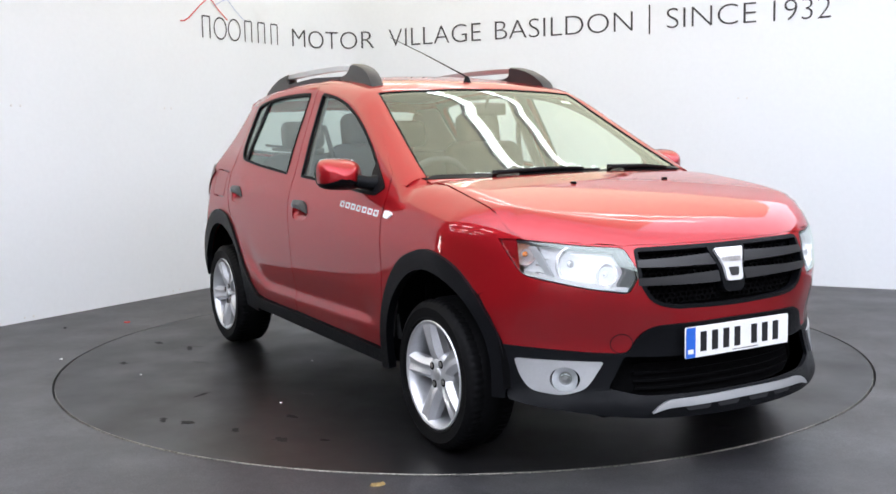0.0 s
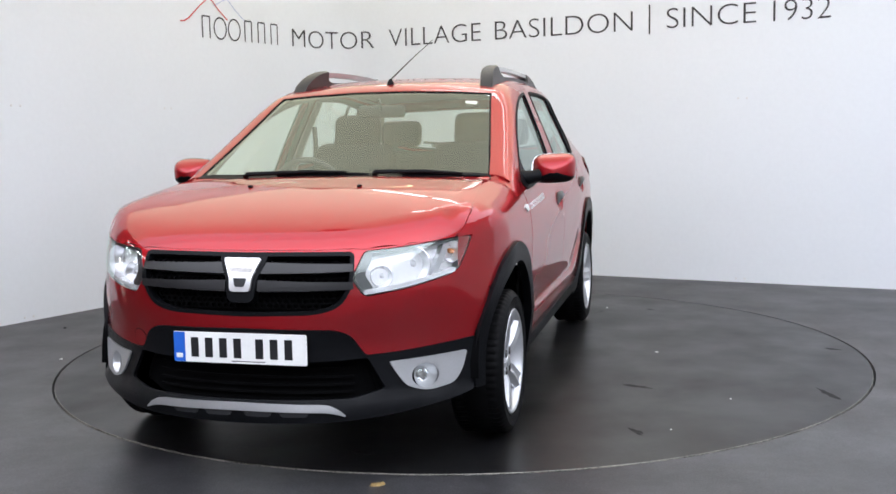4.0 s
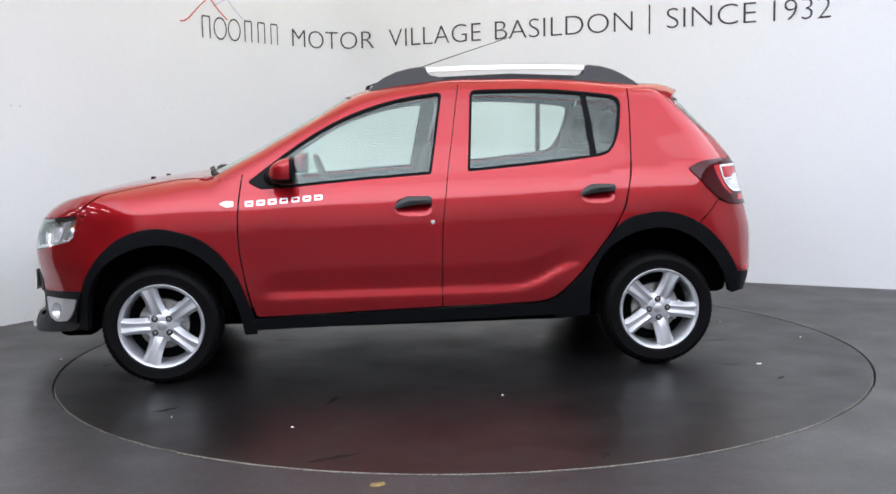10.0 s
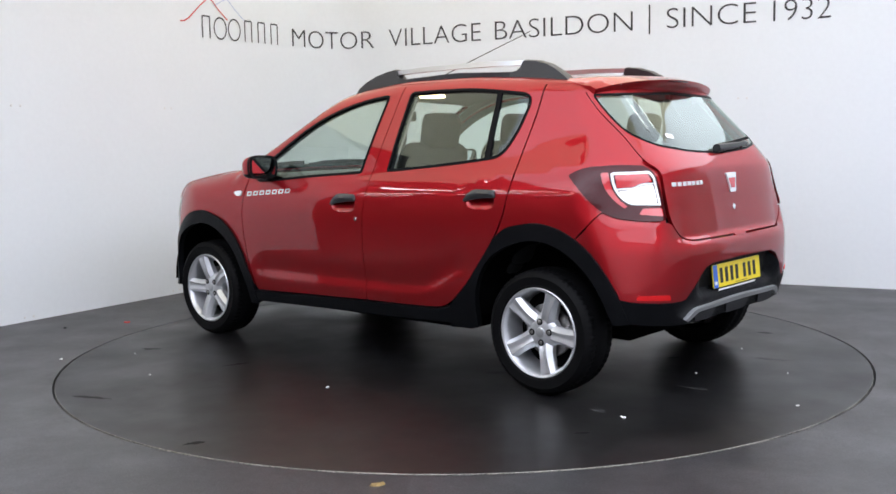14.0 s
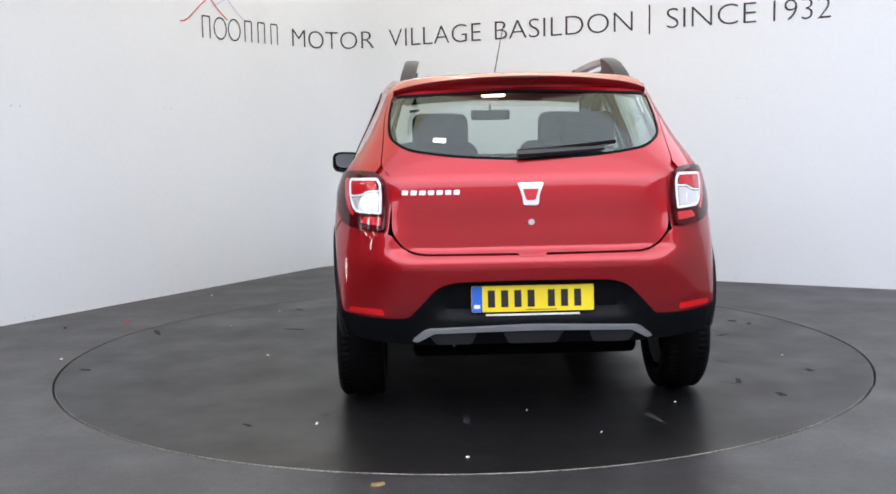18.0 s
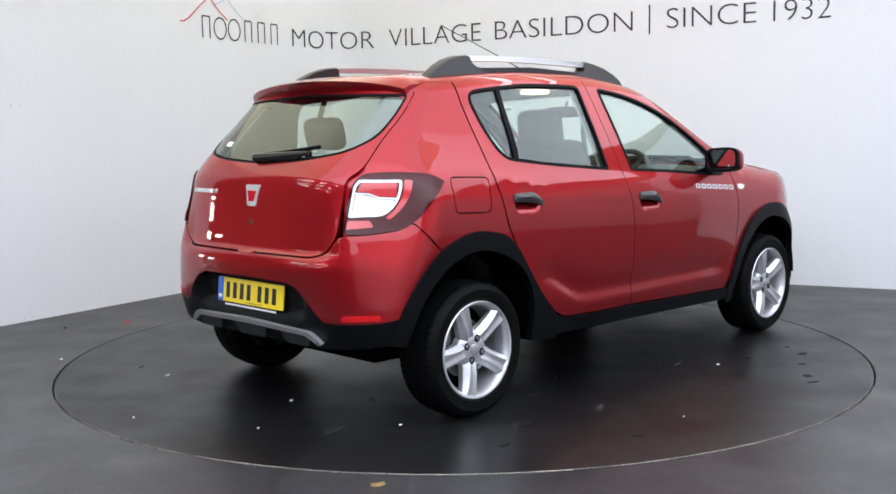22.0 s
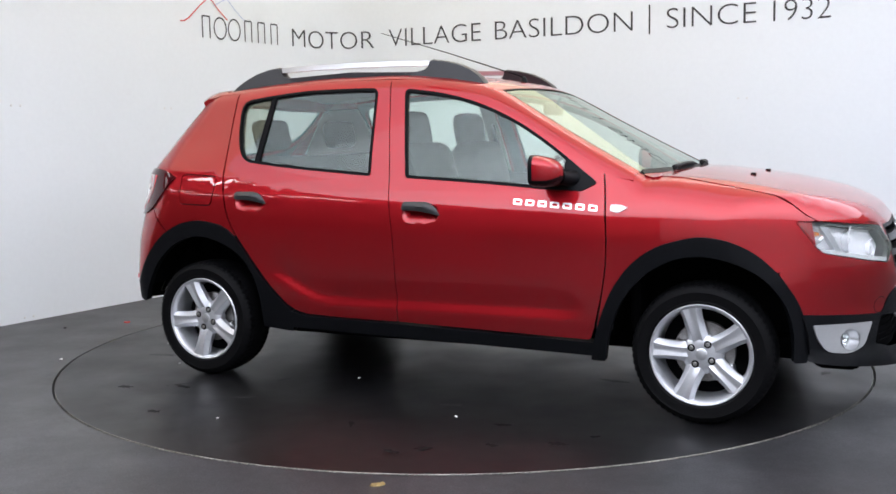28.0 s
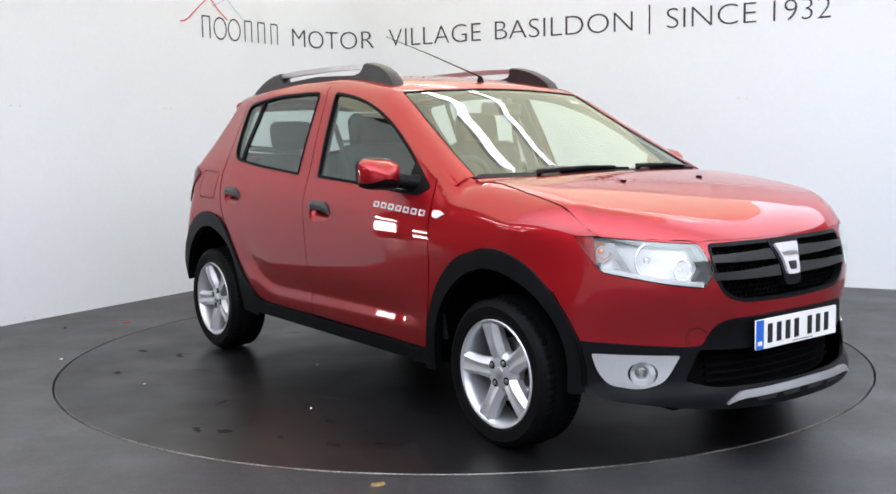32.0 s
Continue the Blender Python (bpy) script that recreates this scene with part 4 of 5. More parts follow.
REAR_BUMPER = rounded(both(deg([(0, 0.626, 0.02), (18, 0.622, 0.06), (21.5, 0.600, 0.03), (28.0, 0.468, 0.02), (33, 0.466, 0.05), (42, 0.480, 0.05), (46.5, 0.50, 0.01), (50, 0.62, 0.02), (55.3, 0.738, 0.005), (48.5, 0.873, 0.01),
                                (44.7, 0.848, 0.02), (38.5, 0.834, 0.03), (32.3, 0.826, 0.02), (29, 0.752, 0.04), (25.5, 0.733, 0.05), (0, 0.729)])))
REFLECTOR = rounded(deg([(33.0, 0.480, 0.006), (41.5, 0.490, 0.006), (41.2, 0.512, 0.010), (33.2, 0.506, 0.008)]))
rear_bumper = part("rear_bumper", patch(REAR_BUMPER, on_tail, gap=0.0, grid=0.022, rim=0.02), PAINT, car, "body-coloured rear bumper cover")
sides("reflector", patch(REFLECTOR, on_tail, off=0.004, gap=0, rim=0.006, grid=0.02), REFLEX, rear_bumper, "red rear reflector strip")
REAR_LOWER = rounded(both(deg([(0, 0.350, 0.05), (25, 0.345, 0.05), (35, 0.36, 0.1), (44, 0.385, 0.02), (47, 0.50, 0.02), (42, 0.480, 0.05), (33, 0.466, 0.05), (28.0, 0.468, 0.02), (21.5, 0.600, 0.03), (18, 0.622, 0.06), (0, 0.626)])))


def recess(v):
    """The plate's hollow."""
    return -0.047 * step01(0.455, 0.49, v[:, 1]) * (1 - step01(math.radians(20), math.radians(24), np.abs(v[:, 0])))


lower_rear = part("lower_rear_bumper", patch(REAR_LOWER, on_tail, off=0.003, gap=0.001, grid=0.03, relief=recess), CLAD, car, "unpainted black lower bumper")
bar = rounded(both(deg([(0, 0.415, 0.1), (23.0, 0.408, 0.012), (26.8, 0.370, 0.008), (27.9, 0.377, 0.008), (24.6, 0.424, 0.02), (0, 0.437, 0.1)])))
part("skid_plate", patch(bar, on_tail, off=0.022, gap=0, rim=0.025, grid=0.03), SATIN, lower_rear, "silver skid plate strip")
for a0, a1 in ((-23, -15), (-6, 6), (15, 23)):
    part("skid_tooth", patch(rounded(deg([(a0, 0.355, 0.015), (a1, 0.355, 0.015), (a1 + 1.5, 0.408), (a0 - 1.5, 0.408)])), on_tail, off=0.015, gap=0, rim=0.03, grid=0.04), RAILGREY, lower_rear)
part("tow_eye", lathe([(0.020, -0.006), (0.032, -0.006), (0.032, 0.006), (0.020, 0.006)], 20, closed=True), STEEL, car).location = (-1.70, 0.33, 0.335)
part("exhaust_box", box(-1.54, -0.28, 0.37, 0.22, 0.5, 0.14, 0.05), DARK, car, "dark exhaust silencer")
# tailgate fittings
part("rear_badge", patch(shield(0.058, 0.034, 0.936, 1.030, 0.008, on_tail), on_tail, off=0.007, gap=0, rim=0.008, grid=0.02), LAMPSILVER, tailgate, "plain silver shield badge")
part("badge_notch", patch(rounded([(-0.036, 1.004, 0.003), (0.036, 1.004, 0.003), (0.020, 0.956, 0.008), (-0.020, 0.956, 0.008)]), on_tail, off=0.009, gap=0, rim=0.003, grid=0.02), REDLENS, tailgate, "dark red notch of the badge")
part("tailgate_lock", patch([(0.014 * math.cos(a), 0.865 + 0.013 * math.sin(a)) for a in np.linspace(0, 6.283, 20, endpoint=False)], on_tail, off=0.004, gap=0, rim=0.005, grid=0.02), CHROME, tailgate, "chrome lock")
part("tailgate_grip", patch(rounded([(-0.055, 0.726, 0.008), (0.055, 0.726, 0.008), (0.065, 0.748, 0.004), (-0.065, 0.748, 0.004)]), on_tail, off=0.001, gap=0, rim=0.01, grid=0.02), PAINT, tailgate, "red grip lip")
for k in range(7):
    a0 = 0.530 - k * 0.0335
    part("letter_bar", patch(rounded([(a0, 0.986, 0.003), (a0 - 0.024, 0.986, 0.003), (a0 - 0.024, 1.005, 0.003), (a0, 1.005, 0.003)]), on_tail, off=0.003, gap=0, rim=0.003, grid=0.02), LAMPSILVER, tailgate)


def spoiler():
    """Roof spoiler: a shallow wing that overhangs the rear window."""
    n = 24
    V, F = [], []
    for i in range(n + 1):
        y = -0.578 + 1.156 * i / n
        b = (y / 0.578) ** 2
        top = on_top([(-1.40 + 0.02 * b, y)])[0]
        lead = on_top([(-1.30, y)])[0]
        tx = -1.566 + 0.085 * b + 0.035 * b ** 4
        tz = 1.494 - 0.040 * b - 0.014 * b ** 4
        ring = [(lead[0], y, lead[2] + 0.001), (top[0], y, top[2] + 0.007), ((top[0] + tx) / 2, y, (top[2] + tz) / 2 + 0.010), (tx, y, tz), (tx + 0.008, y, tz - 0.020), (tx + 0.045, y, tz - 0.048),
                (tx + 0.11, y, tz - 0.058), (top[0], y, top[2] - 0.05)]
        V += ring
    k = 8
    for i in range(n):
        for j in range(k):
            F.append([i * k + j, i * k + (j + 1) % k, (i + 1) * k + (j + 1) % k, (i + 1) * k + j])
    F += [list(range(k))[::-1], [n * k + j for j in range(k)]]
    o = part("roof_spoiler", (V, F), PAINT, car, "red roof spoiler", 50)
    part("brake_light", box(-1.566, 0, 1.486, 0.008, 0.20, 0.008, 0.002), DARKRED, o, "dark red high brake light strip")


spoiler()

# rear wiper
o = part("rear_wiper", tube([(p[0] - 0.02, p[1], p[2]) for p in on_tail([(0.055, 1.150), (0.0, 1.152), (-0.18, 1.160), (-0.36, 1.170)])], [0.022, 0.021, 0.017, 0.010]), GLOSSBLACK, tailgate, "black rear wiper arm")
part("wiper_blade", tube([(p[0] - 0.012, p[1], p[2] + 0.014) for p in on_tail([(0.02, 1.150), (-0.18, 1.162), (-0.42, 1.182)])], 0.008), SEAL, tailgate, "black wiper blade")
part("sticker", patch(rounded([(0.46, 1.206, 0.004), (0.40, 1.200, 0.004), (0.40, 1.222, 0.004), (0.46, 1.226, 0.004)]), on_tail, off=0.0005, gap=0, rim=0, grid=0.02), PLATEWHITE, tailgate, "small white window sticker")

# ---- cladding
sides("front_arch_trim", patch(rounded(ARCH_FRONT_OUT + ARCH_FRONT_IN), on_side, off=0.016, gap=0, rim=0.035, grid=0.025), CLAD, label="black plastic wheel arch trim")
sides("rear_arch_trim", patch(rounded(ARCH_REAR_OUT + ARCH_REAR_IN), on_side, off=0.012, gap=0, rim=0.035, grid=0.025), CLAD, label="black plastic wheel arch trim")
sides("sill_trim", patch(rounded([(0.86, 0.262), (0.84, 0.322), (-0.14, 0.345), (-0.66, 0.355), (-0.76, 0.379), (-0.76, 0.292)]), on_side, off=0.012, gap=0, rim=0.05, grid=0.05), CLAD,
      label="black plastic sill trim")

# ---- dark floor pan and wheel housings
part("floor_pan", box(0.05, 0, 0.285, 3.3, 1.02, 0.10, 0.03), DARK, car, "dark underside")
part("floor_pan", box(0.0, 0, 0.295, 1.66, 1.54, 0.09, 0.03), DARK, car, "dark underside")
for x in (1.294, -1.294):
    well = lathe([(0.425, 0.52), (0.425, 0.80)], 40)
    for k in (1, -1):
        V, F = well
        V = [(p[0] + x, p[1] * k, p[2] * (1.0 if p[2] < 0 else 1.02) + 0.325) for p in V]
        F = [f for f in F if min(V[i][2] for i in f) > (0.40 if min(V[i][0] for i in f) < -1.4 else 0.30)]
        used = sorted({i for f in F for i in f})
        place = {i: j for j, i in enumerate(used)}
        V, F = [V[i] for i in used], [[place[i] for i in f] for f in F]
        part("wheel_housing", (V, F), DARK, car)
        part("housing_wall", (([(x + 0.425 * math.cos(a), 0.52 * k, 0.325 + 0.425 * math.sin(a)) for a in np.linspace(0.08, math.pi - 0.08, 24)], [list(range(24))])), DARK, car)
part("nose_block", box(1.80, 0, 0.42, 0.20, 1.0, 0.44, 0.04), DARK, car)
part("bulkhead", box(0.98, 0, 0.66, 0.05, 1.40, 0.62, 0.02), DARK, car)
part("tail_block", box(-1.66, 0, 0.52, 0.20, 1.2, 0.36, 0.04), DARK, car)


# ---------------------------------------------------------------- wheels
def spoke():
    """One broad spoke with a ridge, pointing along +x."""
    V, F = [], []
    for r, hw, ridge, edge, back, c in ((0.026, 0.026, 0.066, 0.060, 0.030, 0.55), (0.056, 0.040, 0.078, 0.062, 0.030, 0.46), (0.078, 0.043, 0.086, 0.062, 0.030, 0.44), (0.105, 0.040, 0.092, 0.066, 0.034, 0.46),
                                        (0.155, 0.041, 0.098, 0.074, 0.045, 0.52), (0.200, 0.047, 0.100, 0.084, 0.060, 0.58)):
        side = [(back, 0.92), (edge, 1.0), (ridge - 0.001, c + 0.06), (ridge, c), (ridge - 0.004, 0.10)]
        V += [(r, h, -hw * u) for h, u in side] + [(r, h, hw * u) for h, u in reversed(side)]
    for i in range(5):
        for j in range(10):
            q = (j + 1) % 10
            F.append([i * 10 + j, i * 10 + q, (i + 1) * 10 + q, (i + 1) * 10 + j])
    F += [list(range(10)), [50 + j for j in range(10)][::-1]]
    return V, F


def tyre_mesh():
    """A tyre with shoulder blocks and grooves."""
    prof = [(0.206, 0.088), (0.216, 0.101), (0.226, 0.1065), (0.229, 0.1045), (0.246, 0.1085), (0.262, 0.1075), (0.2655, 0.1090), (0.269, 0.1060), (0.279, 0.101), (0.2915, 0.090), (0.2975, 0.078), (0.3005, 0.050), (0.3005, 0.046), (0.3025, 0.020), (0.3025, -0.020),
            (0.3005, -0.046), (0.3005, -0.050), (0.2975, -0.078), (0.2915, -0.090), (0.279, -0.101), (0.240, -0.108), (0.216, -0.101), (0.206, -0.088)]
    n, k = 192, 23
    V, F = lathe(prof, n)
    V = [list(v) for v in V]
    for i in range(n):
        if i % 3 == 0:
            for q in (9, 10, 11, 15, 16, 17, 18):
                for m in (0, 2):
                    V[i * k + q][m] *= 0.985
    for i in range(n):                                       # grooves round the tread
        for q in (11, 12, 15, 16):
            for m in (0, 2):
                V[i * k + q][m] *= 0.980
    return V, F


def build_wheel():
    """A wheel with its outer face along +y."""
    w = new("wheel")
    w.parent = car
    part("tyre", tyre_mesh(), RUBBER, w, "black road tyre", 30)
    part("rim", lathe([(0.2125, 0.094), (0.2165, 0.101), (0.2125, 0.105), (0.2045, 0.102), (0.197, 0.092), (0.192, 0.070), (0.188, 0.03), (0.184, -0.085)], 96), ALLOY, w, "silver alloy rim", 30)
    for k in range(5):
        a = radians(72 * k)
        part("spoke", moved(spoke(), Matrix.Rotation(-a, 4, "Y")), ALLOY, w, "", 11)
    part("hub", lathe([(0.0005, 0.078), (0.030, 0.079), (0.056, 0.078), (0.070, 0.072), (0.082, 0.064), (0.089, 0.055), (0.090, 0.040), (0.084, 0.02)], 40), ALLOY, w, "", 40)
    part("centre_cap", lathe([(0.0005, 0.087), (0.018, 0.086), (0.024, 0.083), (0.026, 0.076)], 28), SATIN, w, "silver centre cap")
    for k in range(4):
        a = radians(45 + 90 * k)
        c = (0.050 * math.cos(a), 0, 0.050 * math.sin(a))
        # flat dark disc on the hub paints the shade of the bolt's recess
        part("bolt_shade", moved(lathe([(0.0005, 0.0806), (0.0155, 0.0806), (0.0165, 0.0790)], 18), Matrix.Translation(c)), DARK, w, "flat dark disc for the shade in a bolt recess")
        part("wheel_bolt", moved(lathe([(0.0005, 0.0838), (0.0075, 0.0838), (0.0095, 0.0822), (0.0095, 0.0806)], 12), Matrix.Translation(c)), STEEL, w, "dark recessed wheel bolt")
    part("brake_disc", lathe([(0.05, 0.012), (0.128, 0.012), (0.130, 0.006), (0.130, -0.006), (0.05, -0.006)], 48), STEEL, w, "steel brake disc")
    part("brake_caliper", box(-0.098, 0.016, 0.062, 0.06, 0.05, 0.10, 0.012), SATIN, w, "grey brake caliper")
    part("hub_plate", lathe([(0.0005, -0.02), (0.188, -0.03)], 36), DARK, w, "dark back of the wheel")
    return w


def build_wheels():
    first = build_wheel()
    todo = [(1.294, 1, 0), (-1.294, 1, 41), (1.294, -1, 76), (-1.294, -1, 66)]
    for i, (x, s, turn) in enumerate(todo):
        m = pose(x, 0.750 * s, 0.3015, 0, 0, 0 if s > 0 else 180) @ Matrix.Rotation(-radians(turn), 4, "Y")
        if i == 0:
            first.matrix_basis = m
        else:
            copy_thing(first, m)


build_wheels()


# ---------------------------------------------------------------- outside fittings
def door_mirror(f, door):
    sail = patch(rounded([(0.770, 0.982, 0.01), (0.842, 1.018, 0.02), (0.690, 1.130, 0.02), (0.668, 0.990, 0.01)]), on_side, off=0.004, gap=0, rim=0.012, grid=0.03)
    part("mirror_base", f(sail), CLAD, door, "black mirror base")
    n, k = 32, 15
    V, F = [], []
    for i in range(k):                                   # shell: rings from the open back to the rounded nose
        t = i / (k - 1)
        x = 0.600 + 0.122 * t
        g = max(0.02, (1 - t ** 2.6)) ** 0.5
        for j in range(n):
            a = 2 * math.pi * j / n
            ca, sa = math.cos(a), math.sin(a)
            yy = math.copysign(abs(ca) ** 0.55, ca) * 0.103 * g
            zz = math.copysign(abs(sa) ** 0.55, sa) * 0.068 * g
            V.append((x, 0.925 + yy + 0.012 * t, 1.076 + zz + 0.10 * (yy * 0.4) - 0.012 * t))
    for i in range(k - 1):
        for j in range(n):
            q = (j + 1) % n
            F.append([i * n + j, i * n + q, (i + 1) * n + q, (i + 1) * n + j])
    F.append([(k - 1) * n + j for j in range(n)])
    low = [q for q in F if len(q) == 4 and (q[0] < 2 * n or math.sin(2 * math.pi * (q[0] % n + 0.5) / n) < -0.42)]
    up = [q for q in F if q not in low]
    part("mirror_cap", f((V, [q[::-1] for q in up])), PAINT, door, "red mirror cap", 60)
    part("mirror_foot", f((V, [q[::-1] for q in low])), CLAD, door, "black lower mirror shell", 60)
    face = [(V[j][0] + 0.020 - 0.26 * (V[j][2] - 1.076), V[j][1], V[j][2]) for j in range(n)]
    part("mirror_glass", f((face, [list(range(n))])), MIRROR, door, "mirror glass")
    edge = [(0.598, 0.925 + (v[1] - 0.925) * s, 1.076 + (v[2] - 1.076) * s) for s in (1.0, 0.82) for v in V[:n]]
    part("mirror_rim", f((edge, [[j, (j + 1) % n, n + (j + 1) % n, n + j] for j in range(n)])), CLAD, door, "black mirror rim")
    part("mirror_arm", f(tube([(0.735, 0.775, 1.035), (0.715, 0.82, 1.035), (0.690, 0.87, 1.045)], [0.040, 0.032, 0.030], 12)), CLAD, door, "black mirror arm")


door_mirror(lambda p: p, front_door[0])
door_mirror(mirrored, front_door[1])


def stand(points, y0, y1, lean=0.0):
    """A plate with a side outline (x, z) from y0 to y1, edges eased."""
    n = len(points)
    c = np.mean(np.array(points), axis=0)
    V = []
    for y, s in ((y0, 0.90), (y0 + 0.012, 1.0), (y1 - 0.012, 1.0), (y1, 0.90)):
        for x, z in points:
            V.append((c[0] + (x - c[0]) * (1 - (1 - s) * 0.4), y - lean * max(0, z - 1.50), c[1] + (z - c[1]) * s))
    F = [[k * n + i, k * n + (i + 1) % n, (k + 1) * n + (i + 1) % n, (k + 1) * n + i] for k in range(3) for i in range(n)]
    F += [list(range(n))[::-1], [3 * n + i for i in range(n)]]
    return V, F


for f in ((lambda p: p), mirrored):
    rail = new("roof_rail")
    rail.parent = car
    fore = [(0.218, 1.466), (0.185, 1.510), (0.13, 1.550), (0.06, 1.582), (-0.02, 1.602), (-0.085, 1.611), (-0.102, 1.604), (-0.108, 1.580), (-0.125, 1.562), (-0.17, 1.552), (-0.22, 1.548), (-0.22, 1.51), (0.0, 1.49)]
    aft = [(-1.285, 1.480), (-1.250, 1.512), (-1.19, 1.552), (-1.13, 1.582), (-1.06, 1.602), (-0.99, 1.610), (-0.975, 1.604), (-0.965, 1.575), (-0.945, 1.556), (-0.90, 1.548), (-0.86, 1.545), (-0.86, 1.505), (-1.1, 1.49)]
    part("rail_foot", f(stand(fore, 0.482, 0.548, 0.25)), RAILGREY, rail, "dark grey front rail foot", 40)
    part("rail_foot", f(stand(aft, 0.482, 0.548, 0.25)), RAILGREY, rail, "dark grey rear rail foot", 40)
    part("rail_bar", f(stand([(-0.075, 1.604), (-0.30, 1.613), (-0.55, 1.616), (-0.80, 1.614), (-0.995, 1.606), (-0.99, 1.580), (-0.80, 1.586), (-0.55, 1.588), (-0.30, 1.585), (-0.085, 1.578)],
                                                          0.492, 0.538, 0.25)), SATIN, rail, "silver roof bar", 40)
    part("rail_foot", f(stand([(-0.18, 1.552), (-0.55, 1.566), (-0.92, 1.551), (-0.92, 1.515), (-0.55, 1.53), (-0.18, 1.52)], 0.490, 0.540)), RAILGREY, rail, "dark grey lower strip")

part("aerial_base", lathe([(0.022, 0.0), (0.020, 0.012), (0.012, 0.030), (0.006, 0.038), (0.0005, 0.040)], 20, axis="z"), CLAD, car, "black aerial base").location = (0.198, 0, 1.500)
part("aerial", tube([(0.196, 0, 1.532), (0.16, 0, 1.547), (-0.25, 0, 1.685), (-0.65, 0, 1.812)], [0.0055, 0.0042, 0.0026, 0.0018], 6), CLAD, car, "thin black roof aerial")

for y in (0.24, -0.246):
    p = on_top([(1.41, y)])[0]
    part("washer_jet", box(p[0], p[1], p[2] + 0.005, 0.026, 0.016, 0.012, 0.004), CLAD, car, "black washer jet")


def front_wiper(pivot, tip, side):
    a, b = on_top([pivot])[0], on_top([tip])[0]
    mid = (a + b) / 2
    mid[2] = on_top([(mid[0], mid[1])])[0][2]
    o = part("front_wiper", tube([a + [0.01, 0, 0.012], a + [0.0, 0, 0.024], mid + [0, 0, 0.024], (mid + 2 * b) / 3 + [0, 0, 0.020]], [0.015, 0.011, 0.008, 0.005]), CLAD, car, "black windscreen wiper")
    c = on_top([(a[0] * 0.75 + b[0] * 0.25 - 0.012, a[1] * 0.75 + b[1] * 0.25)])[0]
    part("wiper_blade", tube([c + [0, 0, 0.010], mid + [-0.012, 0, 0.012], b + [-0.006, 0, 0.010]], [0.006, 0.008, 0.005]), SEAL, o, "black wiper blade")


front_wiper((1.085, 0.20), (1.035, 0.665), 1)
front_wiper((1.085, -0.42), (1.075, 0.16), 1)
COWL = [(1.015, 0.70, 0.01), (1.06, 0.5, 0.1), (1.095, 0.25, 0.1), (1.105, 0, 0.1)]
COWL_BACK = [(1.075, 0, 0.1), (1.065, 0.25, 0.1), (1.03, 0.5, 0.1), (0.995, 0.685, 0.01)]
part("cowl", patch(rounded(COWL + [(x, -y, r) for x, y, r in reversed(COWL[:3])] + [(x, -y, r) for x, y, r in reversed(COWL_BACK[1:])] + COWL_BACK), on_top, off=0.004, gap=0, rim=0.01, grid=0.03), CLAD, car, "black cowl panel")

# side indicators and the model lettering as plain bars
for f in ((lambda p: p), mirrored):
    part("side_indicator", f(patch(rounded([(0.984, 0.914, 0.004), (0.955, 0.926, 0.01), (0.910, 0.926, 0.006), (0.908, 0.900, 0.008), (0.945, 0.893, 0.01)]), on_side, off=0.006, gap=0, rim=0.008, grid=0.02)), WHITELENS, car,
         "clear side indicator")
    for k in range(7):
        x0 = 0.852 - k * 0.0580
        z0 = 0.8975 + 0.025 * k / 6.4
        d = front_door[0] if f is not mirrored else front_door[1]
        part("letter_bar", f(patch(rounded([(x0, z0, 0.006), (x0 - 0.040, z0 + 0.0026, 0.006), (x0 - 0.040, z0 + 0.0286, 0.006), (x0, z0 + 0.026, 0.006)]), on_side, off=0.003, gap=0, rim=0.003, grid=0.02,
                                   holes=[rounded([(x0 - 0.0075, z0 + 0.0075), (x0 - 0.0325, z0 + 0.0095), (x0 - 0.0325, z0 + 0.0215), (x0 - 0.0075, z0 + 0.0195)])])), LAMPSILVER, d)


# number plates with plain bars for the characters
def number_plate(m, face, name):
    o = new(name)
    o.parent = car
    o.matrix_basis = m
    part("plate", moved(prism(rounded([(-0.26, -0.0555, 0.008), (0.26, -0.0555, 0.008), (0.26, 0.0555, 0.008), (-0.26, 0.0555, 0.008)]), 0.006, 0.001), Matrix()), face, o)
    part("blue_band", moved(prism(rounded([(-0.259, -0.0545, 0.006), (-0.214, -0.0545), (-0.214, 0.0545), (-0.259, 0.0545, 0.006)]), 0.0008), pose(0, 0, 0.006)), PLATEBLUE, o, "blue band")
    part("band_mark", moved(prism([(-0.250, -0.040), (-0.224, -0.040), (-0.224, -0.024), (-0.250, -0.024)], 0.0006), pose(0, 0, 0.0068)), PLATEWHITE, o)
    x = -0.196
    for k in range(7):
        x += 0.030 if k == 4 else 0
        part("character_bar", moved(prism([(x + 0.006, -0.036), (x + 0.036, -0.036), (x + 0.036, 0.036), (x + 0.006, 0.036)], 0.0008), pose(0, 0, 0.006)), INK, o)
        x += 0.056
    part("maker_line", moved(prism([(-0.03, -0.049), (0.10, -0.049), (0.10, -0.046), (-0.03, -0.046)], 0.0006), pose(0, 0, 0.006)), INK, o)
    return o


tagged(number_plate(pose(2.066, 0, 0.4855, 90, 0, 90), PLATEWHITE, "number_plate"), "white number plate")
tagged(number_plate(pose(-1.888, 0, 0.5435, 90 - 6, 0, -90), PLATEYELLOW, "number_plate"), "yellow number plate")
part("plate_strip", box(-1.895, 0, 0.476, 0.006, 0.40, 0.008, 0.001), PLATEWHITE, car, "white plate frame strip")


